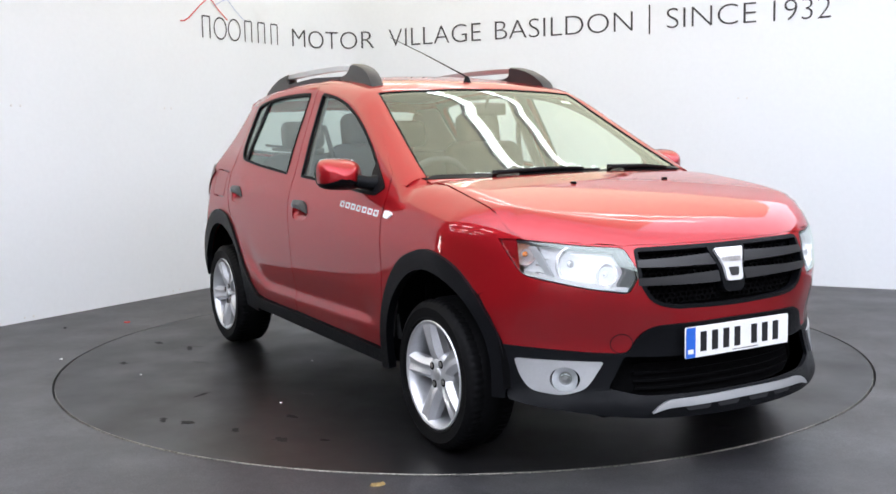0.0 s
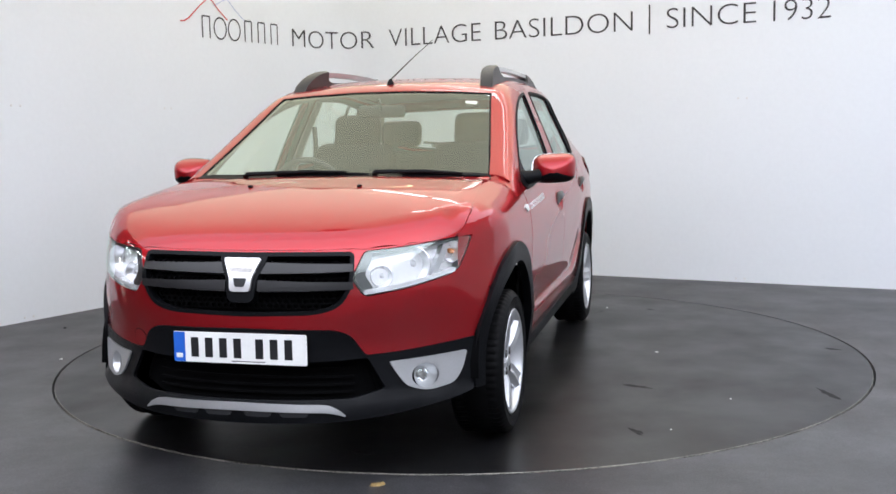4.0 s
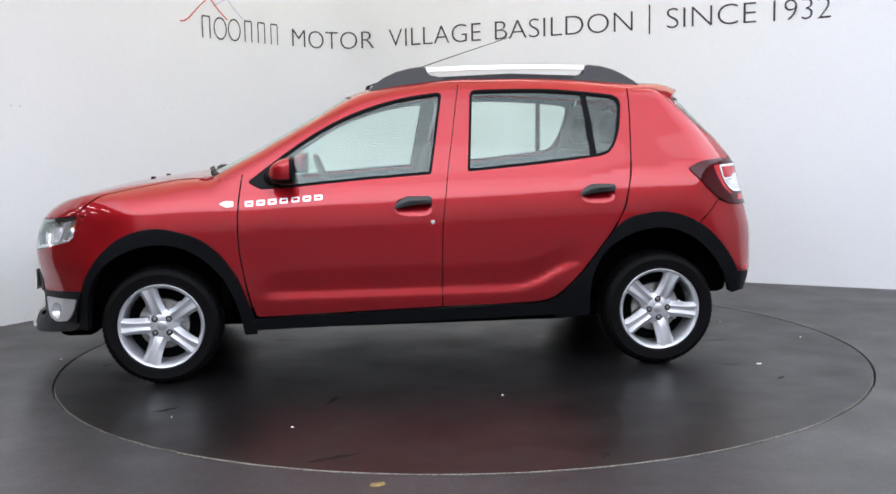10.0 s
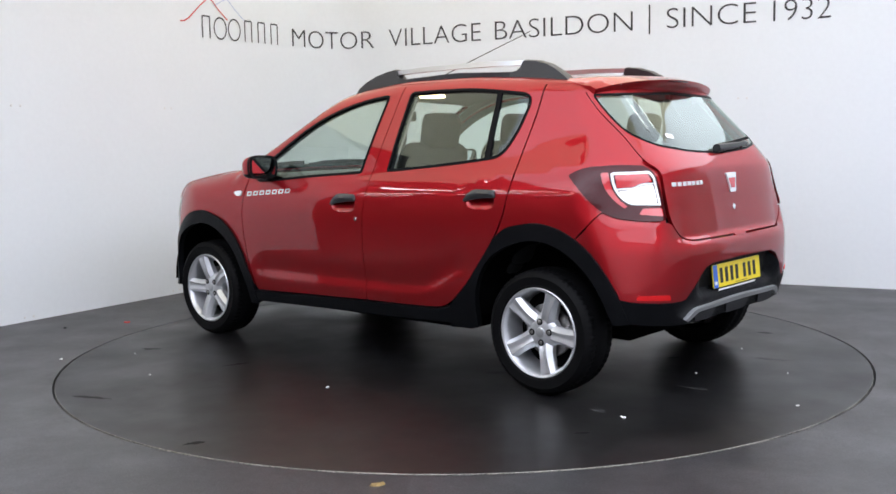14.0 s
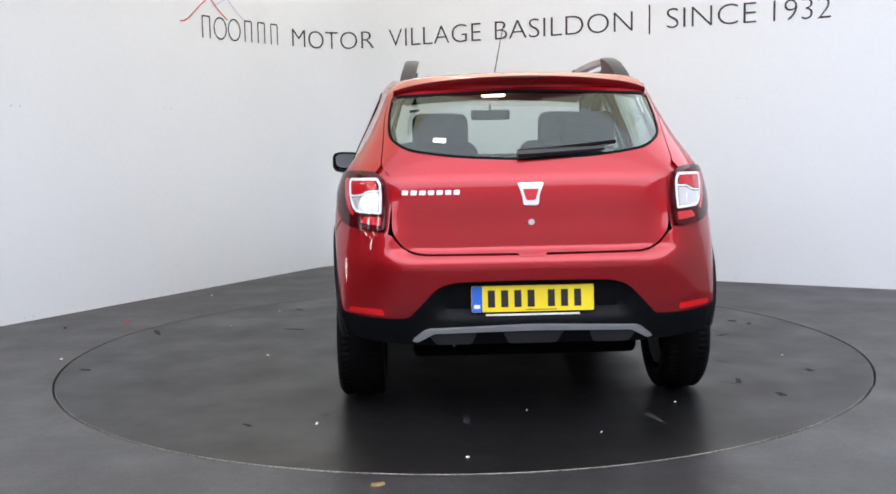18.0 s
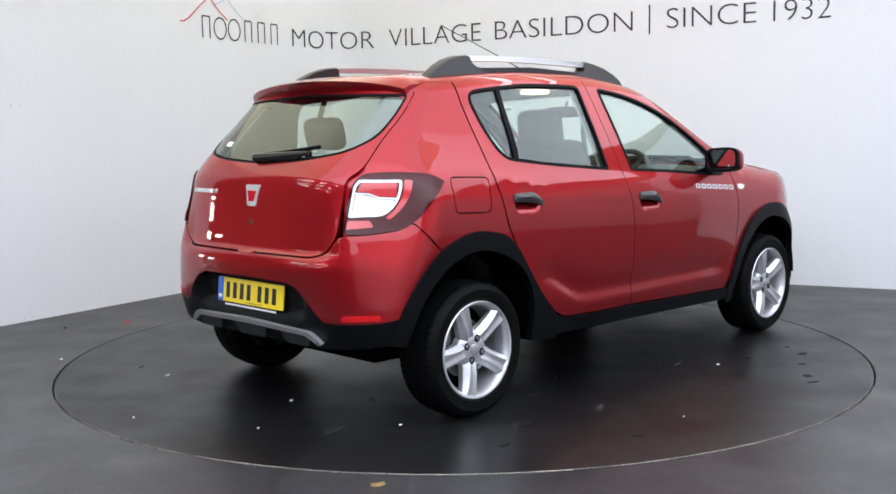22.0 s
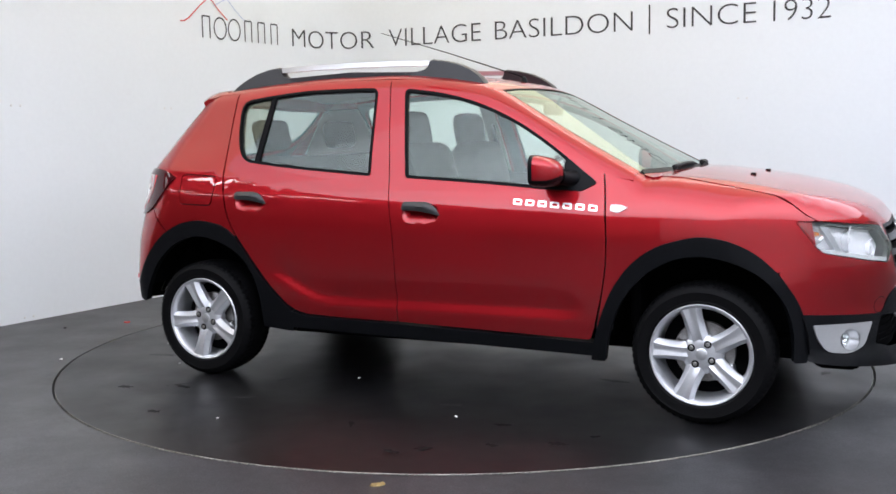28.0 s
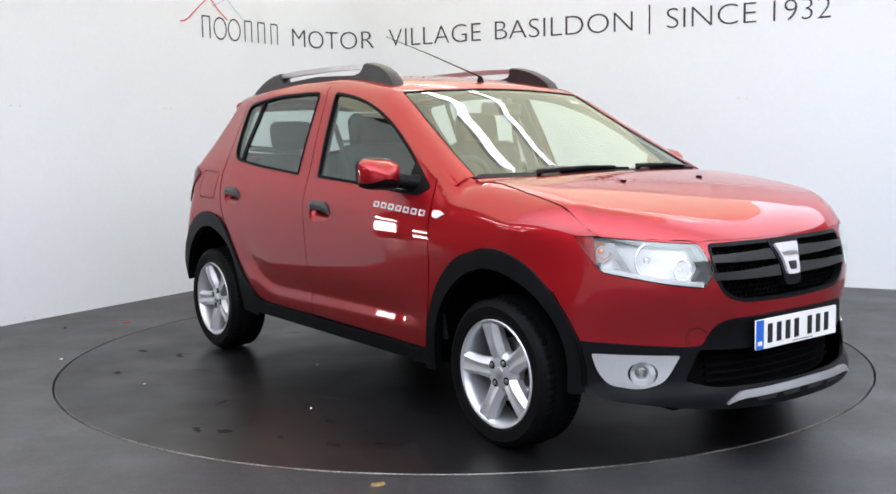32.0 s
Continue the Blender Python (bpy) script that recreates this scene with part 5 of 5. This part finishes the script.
# ---------------------------------------------------------------- cabin
def seat(y, x=0.0):
    s = new("front_seat")
    s.parent = car
    part("seat_cushion", box(x + 0.26, y, 0.60, 0.52, 0.48, 0.20, 0.07, 4), FABRIC, s)
    part("seat_back", box(x - 0.05, y, 0.90, 0.17, 0.48, 0.62, 0.075, 4, Matrix.Rotation(radians(-16), 4, "Y")), FABRIC, s)
    part("headrest", box(x - 0.165, y, 1.265, 0.11, 0.27, 0.20, 0.05, 4, Matrix.Rotation(radians(-10), 4, "Y")), FABRIC, s)
    for k in (-1, 1):
        part("headrest_post", tube([(x - 0.165, y + 0.07 * k, 1.15), (x - 0.175, y + 0.07 * k, 1.24)], 0.007), CHROME, s)
    k = 1 if y > 0 else -1
    part("seat_belt", merge(tube([(-0.24, 0.615 * k, 1.30), (-0.22, 0.60 * k, 1.22), (-0.10, 0.56 * k, 0.90), (-0.05, 0.56 * k, 0.60)], 0.014, 6)), TRIM, s, "dark seat belt")
    tagged(s, "dark grey fabric front seat")


seat(0.36, -0.115)
seat(-0.36, -0.115)
bench = new("rear_bench")
bench.parent = car
part("seat_cushion", box(-0.72, 0, 0.62, 0.50, 1.28, 0.20, 0.07, 4), FABRIC, bench)
part("seat_back", box(-1.03, 0, 0.86, 0.17, 1.28, 0.58, 0.07, 4, Matrix.Rotation(radians(-20), 4, "Y")), FABRIC, bench)
for y in (0.36, -0.36):
    part("headrest", box(-1.16, y, 1.256, 0.10, 0.27, 0.17, 0.045, 4, Matrix.Rotation(radians(-12), 4, "Y")), FABRIC, bench)
part("parcel_shelf", box(-1.46, 0, 1.03, 0.44, 1.16, 0.02, 0.005), TRIM, car, "black parcel shelf")
V, F = [], []
for i in range(21):                                        # dashboard section swept across the car
    y = -0.68 + 1.36 * i / 20
    hump = 0.045 * math.exp(-((y + 0.36) / 0.17) ** 2)
    V += [(0.98, y, 0.60), (0.97, y, 1.015), (0.86, y, 1.03 + hump * 0.3), (0.70, y, 1.00 + hump), (0.62, y, 0.96 + hump), (0.60, y, 0.88), (0.66, y, 0.60)]
for i in range(20):
    F += [[i * 7 + j, i * 7 + j + 1, (i + 1) * 7 + j + 1, (i + 1) * 7 + j] for j in range(6)]
part("dashboard", (V, F), TRIM, car, "charcoal dashboard", 50)
wheel_m = Matrix.Translation((0.46, -0.36, 0.955)) @ Matrix.Rotation(radians(-68), 4, "Y")
ring = [wheel_m @ Vector((0.185 * math.cos(a), 0.185 * math.sin(a), 0)) for a in np.linspace(0, 2 * math.pi, 37)]
steer = part("steering_wheel", tube(ring, 0.016, 10, False), TRIM, car, "black steering wheel")
part("steering_hub", moved(lathe([(0.0005, 0.02), (0.05, 0.018), (0.065, 0.0), (0.06, -0.03)], 24, axis="z"), wheel_m), TRIM, steer)
for a in (90, 215, 325):
    part("steering_spoke", tube([wheel_m @ Vector((0.05 * math.cos(radians(a)), 0.05 * math.sin(radians(a)), 0)), wheel_m @ Vector((0.18 * math.cos(radians(a)), 0.18 * math.sin(radians(a)), 0))], 0.015), TRIM, steer)
part("inner_mirror", box(0.36, 0.0, 1.365, 0.03, 0.25, 0.065, 0.014, 3), GLOSSBLACK, car, "black rear-view mirror")
part("mirror_stem", tube([(0.37, 0, 1.37), (0.40, 0, 1.425)], 0.008), GLOSSBLACK, car)
part("roof_lining", patch([(0.28, 0.0), (0.27, 0.54), (-0.4, 0.56), (-1.38, 0.53), (-1.38, -0.53), (-0.4, -0.56), (0.27, -0.54)], on_top, off=-0.035, gap=0, rim=0.004, grid=0.1), LINING, car, "pale grey roof lining")
part("windscreen_sticker", patch(rounded([(0.388, 0.452, 0.004), (0.386, 0.512, 0.004), (0.412, 0.512, 0.004), (0.414, 0.452, 0.004)]), on_top, off=-0.009, gap=0, rim=0, grid=0.02), PLATEWHITE, car, "small white windscreen sticker")
part("cabin_lamp", box(0.10, 0, 1.478, 0.10, 0.14, 0.02, 0.008), CABINLAMP, car, "small lit warm roof lamp")
inner_low = rounded([(0.90, 0.36), (0.90, 0.93), (0.775, 0.968), (0.612, 0.978), (0.312, 1.003), (-0.094, 1.030), (-0.288, 1.040), (-0.738, 1.075), (-1.045, 1.11), (-1.60, 1.10), (-1.60, 0.86), (-1.05, 0.82), (-0.90, 0.70), (-0.80, 0.42)])
sides("door_lining", patch(inner_low, on_side, off=-0.055, gap=0, rim=0.01, grid=0.08), TRIM, label="dark cabin side lining")
sides("pillar_lining", patch([(-0.180, 1.04), (-0.252, 1.47), (-0.330, 1.47), (-0.285, 1.05)], on_side, off=-0.045, gap=0, rim=0.01, grid=0.06), LINING, label="grey pillar lining")
sides("pillar_lining", patch([(-1.06, 1.10), (-1.165, 1.44), (-1.40, 1.44), (-1.66, 1.12)], on_side, off=-0.045, gap=0, rim=0.01, grid=0.06), LINING, label="grey pillar lining")
for doors, outline, window in ((front_door, FRONT_DOOR, FRONT_WINDOW), (rear_door, REAR_DOOR, REAR_WINDOW)):
    for d, f in zip(doors, (lambda p: p, mirrored)):
        part("inner_panel", f(patch(inset(outline, 0.012), on_side, off=-0.036, gap=0, rim=0.004, grid=0.06, holes=[inset(window, 0.002)])), TRIM, d, "dark inner door panel")
sides("pillar_lining", patch(inset(frame_out + frame_in, 0.006), on_top, off=-0.024, gap=0.0, rim=0.004, grid=0.05), LINING, label="grey pillar lining")
part("tailgate_lining", patch(inset(TAILGATE, 0.02), on_tail, off=-0.024, gap=0, rim=0.004, grid=0.07, holes=[inset(REAR_GLASS, -0.01)]), TRIM, tailgate, "dark inner tailgate panel")


# ---------------------------------------------------------------- the room
CORNER = Vector((-1.19, 4.18))
LEFT = Vector((-1.49, -2.45)).normalized()
RIGHT = Vector((2.17, -1.08)).normalized()
FILLET, WALL_TOP, CEILING = 0.45, 2.75, 3.6


def wall_path(s):
    """The plan of the back wall at s metres from the corner, to the right where positive, with the corner rounded."""
    if abs(s) >= FILLET:
        return CORNER + (RIGHT * s if s > 0 else LEFT * -s)
    t = (s + FILLET) / (2 * FILLET)
    a, b = CORNER + LEFT * FILLET, CORNER + RIGHT * FILLET
    return a * (1 - t) ** 2 + CORNER * (2 * t * (1 - t)) + b * t * t


def wall_frame(s):
    d = (wall_path(s + 0.01) - wall_path(s - 0.01)).normalized()
    return wall_path(s), d, Vector((d.y, -d.x))          # place, way along, way into the room


def on_wall(s, z, off=0.0):
    p, d, n = wall_frame(s)
    return (p.x + n.x * off, p.y + n.y * off, z)


def build_room():
    ss = [-5.1] + [FILLET * (-1 + k / 10) for k in range(21)] + [7.5]
    V, F = [], []
    for s in ss:
        p, d, n = wall_frame(s)
        for q, z in ((p, -0.02), (p, WALL_TOP), (p - n * 0.1, WALL_TOP), (p - n * 0.1, -0.02)):
            V.append((q.x, q.y, z))
    for i in range(len(ss) - 1):
        for a, b in ((0, 1), (1, 2), (2, 3), (3, 0)):
            F.append([i * 4 + a, (i + 1) * 4 + a, (i + 1) * 4 + b, i * 4 + b])
    wall = tagged(mesh_object("wall_back", V, F, WALLMAT), "smooth white backdrop wall with a rounded corner and small screw heads", "wall", kind="structure")
    R = 2.2295
    n = 160
    V, F = [], []
    for i in range(n):
        a = 2 * math.pi * i / n
        c, s = math.cos(a), math.sin(a)
        k = 14.0 / max(abs(c), abs(s))
        V += [((R + 0.004) * c, (R + 0.004) * s, -0.06), ((R + 0.004) * c, (R + 0.004) * s, -0.001), ((R + 0.007) * c, (R + 0.007) * s, 0.0), (5.0 * c, 5.0 * s, 0.0), (k * c, k * s, 0.0)]
    for i in range(n):
        j = (i + 1) % n
        F += [[i * 5 + q, j * 5 + q, j * 5 + q + 1, i * 5 + q + 1][::-1] for q in range(4)]
    tagged(mesh_object("floor", V, F, FLOORMAT), "dark grey speckled vinyl floor with scuffs", "floor", kind="structure")
    # plain walls that close the place; the backdrop stands free under a higher ceiling, and the side before the car opens on a dim hall
    for name, x, y, sx, sy, ma, lab in (("wall_shop_right", 7.4, -1.0, 0.1, 16.2, SHOPMAT, "plain grey wall of the shop"), ("wall_shop_front", 1.35, -9.0, 12.0, 0.1, SHOPMAT, "plain grey wall of the shop"),
                                        ("wall_shop_back", -2.3, 7.0, 19.4, 0.1, CEILMAT, "plain warm white wall behind the backdrop"), ("wall_hall", -8.35, -9.0, 7.3, 0.1, HALLMAT, "plain dim brown wall of the side hall"),
                                        ("wall_hall", -12.0, -1.0, 0.1, 15.9, HALLMAT, "plain dim brown wall of the side hall"), ("wall_hall", -7.5, 3.6, 8.9, 0.1, HALLMAT, "plain dim brown wall of the side hall")):
        tagged(part(name, box(x, y, CEILING / 2, sx, sy, CEILING, 0), ma, None), lab, "wall", kind="structure")
    tagged(part("ceiling", box(1.5, -1.0, CEILING + 0.05, 12.0, 16.2, 0.1, 0), CEILMAT, None), "warm white ceiling", "ceiling", kind="structure")
    tagged(part("ceiling_hall", box(-8.3, -1.0, CEILING + 0.05, 7.6, 16.2, 0.1, 0), HALLMAT, None), "dim ceiling of the side hall", "ceiling", kind="structure")
    # screw heads in pairs along the panel joints
    dot = lathe([(0.0005, 0.003), (0.006, 0.0025), (0.009, 0.0)], 10, axis="z")
    for s in (-3.54, -2.17, 3.90):
        for z in (0.03, 1.50):
            for k in (-0.035, 0.035):
                p, d, nn = wall_frame(s + k)
                m = Matrix.Translation(on_wall(s + k, z, 0.001)) @ Vector((nn.x, nn.y, 0)).to_track_quat("Z", "Y").to_matrix().to_4x4()
                part("screw_head", moved(dot, m), FIXTURE, wall)


build_room()


# ---- lettering on the wall
def letters(text, height):
    """A word as mesh outlines in its plane, thin strokes."""
    cu = bpy.data.curves.new("letters", "FONT")
    cu.body, cu.size, cu.offset, cu.resolution_u, cu.extrude = text, height / 0.73, -0.0042, 5, 0.001
    o = bpy.data.objects.new("letters", cu)
    scene.collection.objects.link(o)
    bpy.context.view_layer.update()
    me = bpy.data.meshes.new_from_object(o.evaluated_get(bpy.context.evaluated_depsgraph_get()))
    V = [tuple(v.co) for v in me.vertices]
    F = [tuple(p.vertices) for p in me.polygons]
    bpy.data.objects.remove(o)
    bpy.data.curves.remove(cu)
    bpy.data.meshes.remove(me)
    return V, F


sign = tagged(new("wall_sign"), "thin dark grey lettering with a roof-shaped logo on the white wall", "sign")


def lay_word(name, piece, s0, s1, z0, height, material):
    V, F = piece
    A = np.array(V)
    lo, hi = A.min(0), A.max(0)
    out = []
    for x, y, z in V:
        s = s0 + (s1 - s0) * (x - lo[0]) / (hi[0] - lo[0])
        out.append(on_wall(s, z0 + height * y / 1.0, 0.003 + z))
    link = list(range(len(V)))                            # letters: faces that hang together

    def root(i):
        while link[i] != i:
            link[i] = link[link[i]]
            i = link[i]
        return i

    for f in F:
        for i in f[1:]:
            link[root(i)] = root(f[0])
    groups = {}
    for f in F:
        groups.setdefault(root(f[0]), []).append(f)
    for g in groups.values():
        used = sorted({i for f in g for i in f})
        k = {i: j for j, i in enumerate(used)}
        mesh_object(name, [out[i] for i in used], [[k[i] for i in f] for f in g], material, sign, flat=True)


BASE_Z, CAP = 2.090, 0.178
for text, s0, s1 in (("MOTOR", -0.625, 0.455), ("VILLAGE", 0.62, 1.58), ("BASILDON", 1.72, 2.99), ("|", 3.128, 3.140), ("SINCE", 3.28, 4.00), ("1932", 4.13, 4.56)):
    V, F = letters(text, CAP)
    if text == "|":
        V, F = prism([(0, -0.035), (0.012, -0.035), (0.012, 0.205), (0, 0.205)], 0.002)
    lay_word("letter", (V, F), s0, s1, BASE_Z, 1.0, LETTER)


def stroke(points, width):
    """A flat ribbon of (s, z) points on the wall."""
    V, F = [], []
    P = [np.array(p, float) for p in points]
    for i, p in enumerate(P):
        d = P[min(i + 1, len(P) - 1)] - P[max(i - 1, 0)]
        d /= np.hypot(*d)
        nrm = np.array((-d[1], d[0])) * width / 2
        V += [on_wall(*(p + nrm), 0.004), on_wall(*(p - nrm), 0.004)]
    F = [[2 * i, 2 * i + 1, 2 * i + 3, 2 * i + 2] for i in range(len(P) - 1)]
    return V, F


# the firm's name as plain letter-high shapes
w = 0.0125
x0, step = -1.775, 0.168
for k in range(6):
    a = x0 + k * step
    b = a + 0.115
    if k in (1, 2):
        pts = [((a + b) / 2 + 0.072 * math.cos(q), BASE_Z + CAP / 2 + CAP / 2 * math.sin(q)) for q in np.linspace(0, 2 * math.pi, 25)]
        mesh_object("letter_shape", *stroke(pts, w), LETTER, sign, flat=True)
    else:
        mesh_object("letter_shape", *merge(stroke([(a + 0.02, BASE_Z), (a + 0.02, BASE_Z + CAP)], w), stroke([(b - 0.01, BASE_Z), (b - 0.01, BASE_Z + CAP)], w), stroke([(a + 0.02, BASE_Z + CAP), (b - 0.01, BASE_Z + CAP)], w)), LETTER,
                    sign, flat=True)
mesh_object("logo_roof", *stroke([(-2.00, 2.205), (-1.95, 2.212), (-1.90, 2.240), (-1.78, 2.345), (-1.67, 2.425), (-1.64, 2.405), (-1.56, 2.33), (-1.46, 2.255)], 0.010), LOGORED, sign, "red roof-shaped line", flat=True)
mesh_object("logo_roof", *stroke([(-1.62, 2.36), (-1.47, 2.430), (-1.44, 2.42), (-1.36, 2.345), (-1.25, 2.265)], 0.007), LOGOBLUE, sign, "pale blue roof-shaped line", flat=True)

# ---- the revolving table
table = tagged(new("turntable"), "round dark grey revolving floor plate with a thin metal edge", "turntable")
part("plate", lathe([(0.0005, 0.0), (1.0, 0.0), (2.0, 0.0), (2.2200, 0.0)][::-1], 160, axis="z"), DISCMAT, table, "dark scuffed plate top")
part("edge_strip", lathe([(2.2200, 0.0), (2.2215, -0.0012), (2.2218, -0.0100), (2.2218, -0.05)][::-1], 160, axis="z"), EDGING, table, "thin worn metal edge")
part("drive_plate", lathe([(0.0005, -0.055), (2.20, -0.055)][::-1], 64, axis="z"), DARK, table)


# ---- litter
def flake(size, seed, height=0.004):
    rnd = random.Random(seed)
    n = 9
    out = [(size * (0.6 + 0.5 * rnd.random()) * math.cos(2 * math.pi * i / n), 0.6 * size * (0.6 + 0.5 * rnd.random()) * math.sin(2 * math.pi * i / n)) for i in range(n)]
    V, F = prism(out, height, size * 0.25)
    return [(x, y, z + (0.3 * size * (x / size) ** 2 if z > 0 else 0)) for x, y, z in V], F


moving = []
for i, (x, y, size) in enumerate(((-1.51, 0.70, 0.014), (-2.03, 0.07, 0.010), (-0.07, 1.115, 0.010), (-1.31, -0.92, 0.009), (0.58, -1.34, 0.010), (0.9, 1.5, 0.007), (-0.4, -1.75, 0.007), (1.45, 1.25, 0.006), (-1.75, -0.5, 0.006), (-1.38, -0.23, 0.010), (-0.19, -0.86, 0.006))):
    o = tagged(new("paper_scrap"), "tiny white scrap lying on the dark turntable", "litter", group="scraps on the turntable")
    part("scrap", moved(flake(size, i), pose(x, y, 0.001, 0, 0, 40 * i)), PAPER, o)
    moving.append(o)
rnd = random.Random(5)
# x, y, half length, half width, turn
DARK_SCUFFS = [(0.71, 1.94, 0.12, 0.020, 20), (-0.32, 2.08, 0.05, 0.02, 60), (1.12, -1.55, 0.05, 0.025, 10), (0.2, -1.6, 0.05, 0.012, 120), (-1.5, 1.0, 0.04, 0.01, 45), (-1.22, -1.45, 0.05, 0.03, 8), (-0.75, -1.76, 0.04, 0.025, 0),
               (-0.95, -1.33, 0.07, 0.018, -20), (0.65, -1.80, 0.04, 0.028, 30), (0.82, -1.38, 0.05, 0.020, 12), (0.73, 1.06, 0.09, 0.022, 70), (1.50, 1.11, 0.06, 0.020, 35), (0.88, -1.66, 0.035, 0.020, 0), (0.55, -1.88, 0.05, 0.020, -10),
               (1.23, -1.40, 0.03, 0.018, 50)]
PALE_SCUFFS = [(1.99, 0.08, 0.05, 0.03, 80), (-0.52, -1.39, 0.06, 0.02, 30), (-1.56, -0.77, 0.11, 0.020, 12), (-1.515, 0.05, 0.09, 0.014, 6), (0.47, -1.16, 0.05, 0.018, 20), (1.04, -0.45, 0.08, 0.022, 170), (-1.37, 0.67, 0.05, 0.016, 0),
               (-0.54, 0.36, 0.06, 0.022, 40), (-1.11, -0.50, 0.06, 0.015, 55), (-0.99, -1.30, 0.06, 0.012, 50), (-0.54, -1.02, 0.04, 0.014, 60)]
for scuffs, ma, lab in ((DARK_SCUFFS, STAIN, "dark scuff on the turntable surface"), (PALE_SCUFFS, PAPER_FAINT, "pale rubbed scuff on the turntable surface")):
    for x, y, lx, ly, turn in scuffs:
        o = tagged(new("scuff_mark"), lab, "mark", group="scuffs on the turntable")
        out = [(lx * (0.45 + 0.75 * rnd.random()) * math.cos(2 * math.pi * k / 18), ly * (0.35 + 0.95 * rnd.random()) * math.sin(2 * math.pi * k / 18)) for k in range(18)]
        part("scuff", moved(prism(out, 0.0006), pose(x, y, 0.0002, 0, 0, turn)), ma, o)
        moving.append(o)
for i, (name, x, y, size, ma, lab, cat) in enumerate((("dry_leaf", -0.31, -2.33, 0.031, LEAFMAT, "curled dry yellow-brown leaf on the dark floor", "leaf"), ("pebble", -2.66, 0.85, 0.012, DARK, "small dark crumb on the floor", "litter"),
                                                      ("red_leaf", -2.30, 1.03, 0.020, LOGORED, "small reddish leaf on the floor", "leaf"), ("paper_scrap", -2.30, -0.14, 0.010, PAPER, "tiny white scrap on the floor", "litter"),
                                                      ("paper_scrap", -2.0, 2.2, 0.007, PAPER, "tiny white scrap on the floor", "litter"))):
    o = tagged(new(name), lab, cat)
    part("blade", moved(flake(size, 20 + i, 0.006), pose(0, 0, 0, 0, 0, 15)), ma, o)
    o.location = (x, y, 0.0005)


# ---- ceiling lights
def strip_light(x, y, turn, length, strength_mat, width=0.20):
    o = tagged(new("strip_light"), "long lit white ceiling strip light", "ceiling light", group="ceiling lights")
    part("fixture", box(0, 0, 0.045, length + 0.1, width + 0.03, 0.05, 0.01), FIXTURE, o)
    part("tube", box(0, 0, 0.008, length, width, 0.02, 0.008), strength_mat, o, "glowing white tube")
    o.matrix_basis = pose(x, y, CEILING - 0.105, 0, 0, turn)


def hall_window(y, wide, panes):
    """A lit window in the far wall of the hall, its panes one above the other."""
    o = tagged(new("hall_window"), "small bright window in the dim brown hall wall", "window", group="windows of the hall")
    lo, hi = panes[0][0] - 0.06, panes[-1][1] + 0.06
    for z0, z1 in [(lo, panes[0][0])] + [(p[1], q[0]) for p, q in zip(panes, panes[1:])] + [(panes[-1][1], hi)]:
        part("window_rail", box(0, 0, (z0 + z1) / 2, 0.05, wide + 0.12, z1 - z0, 0.005), SEAL, o)
    for k in (-1, 1):
        part("window_stile", box(0, k * (wide / 2 + 0.03), (lo + hi) / 2, 0.046, 0.06, hi - lo, 0.005), SEAL, o)
    for z0, z1 in panes:
        part("pane", box(0, 0, (z0 + z1) / 2, 0.02, wide, z1 - z0, 0.002), DAYLIT, o, "bright daylit pane")
    o.matrix_basis = pose(-11.92, y, 0)


hall_window(2.25, 0.45, [(0.75, 1.55), (1.70, 1.95)])
hall_window(1.55, 0.30, [(0.45, 0.80), (1.15, 1.35)])


# added panels that glow in place of the bright ceiling mirrored in the car
def glow_panel(x, y, sx, sy, lit, label, group):
    o = tagged(new("glow_panel"), label, "ceiling light", group=group)
    part("frame", box(0, 0, 0.016, sx, sy, 0.024, 0.004), FIXTURE, o)
    part("glow_sheet", box(0, 0, 0.002, sx - 0.004, sy - 0.004, 0.016, 0.001), lit, o, "sheet with an added glow")
    o.matrix_basis = pose(x, y, CEILING - 0.030)


for i in range(-1, 7):
    for j in range(8):
        glow_panel(-2.9 + 1.45 * i, -8.425 + 0.95 * j, 1.449, 0.949, PANELS[j], "large white ceiling panel, glow added for the bright ceiling", "white ceiling panels")
    for j in range(4):
        cream = i < 4 or (i == 4 and j > 0)
        glow_panel(-2.9 + 1.45 * i, -0.375 + 1.85 * j, 1.449, 1.849, CREAMPANEL if cream else PANELS[6], "large cream ceiling panel, glow added for the bounced light" if cream else "large white ceiling panel, glow added for the bright ceiling",
                    "cream ceiling panels" if cream else "white ceiling panels")
cover = tagged(new("ceiling_cover"), "small round brown cover on the pale ceiling", "ceiling vent")
part("rim", lathe([(0.13, -0.010), (0.16, -0.012), (0.17, 0.0)], 32, axis="z"), HALLMAT, cover)
part("centre", lathe([(0.0005, -0.022), (0.08, -0.020), (0.13, -0.010)], 32, axis="z"), HALLMAT, cover)
cover.location = (-1.10, -1.10, CEILING - 0.034)
for x, y, t, L, wide in TUBES:
    strip_light(x, y, t, L - 0.08, ROWTUBE, wide)
for x, y, t, L in HALL_STRIPS:
    strip_light(x, y, t, L, TUBE)


# ---------------------------------------------------------------- what turns
def motions():
    turning = [(t, pose(0, 0, 0, 0, 0, a)) for t, a in TURN]
    walk(table, turning)
    for o in moving:
        walk(o, turning)
    walk(car, [(t, m @ pose(CAR_X, CAR_Y, 0)) for t, m in turning])


motions()
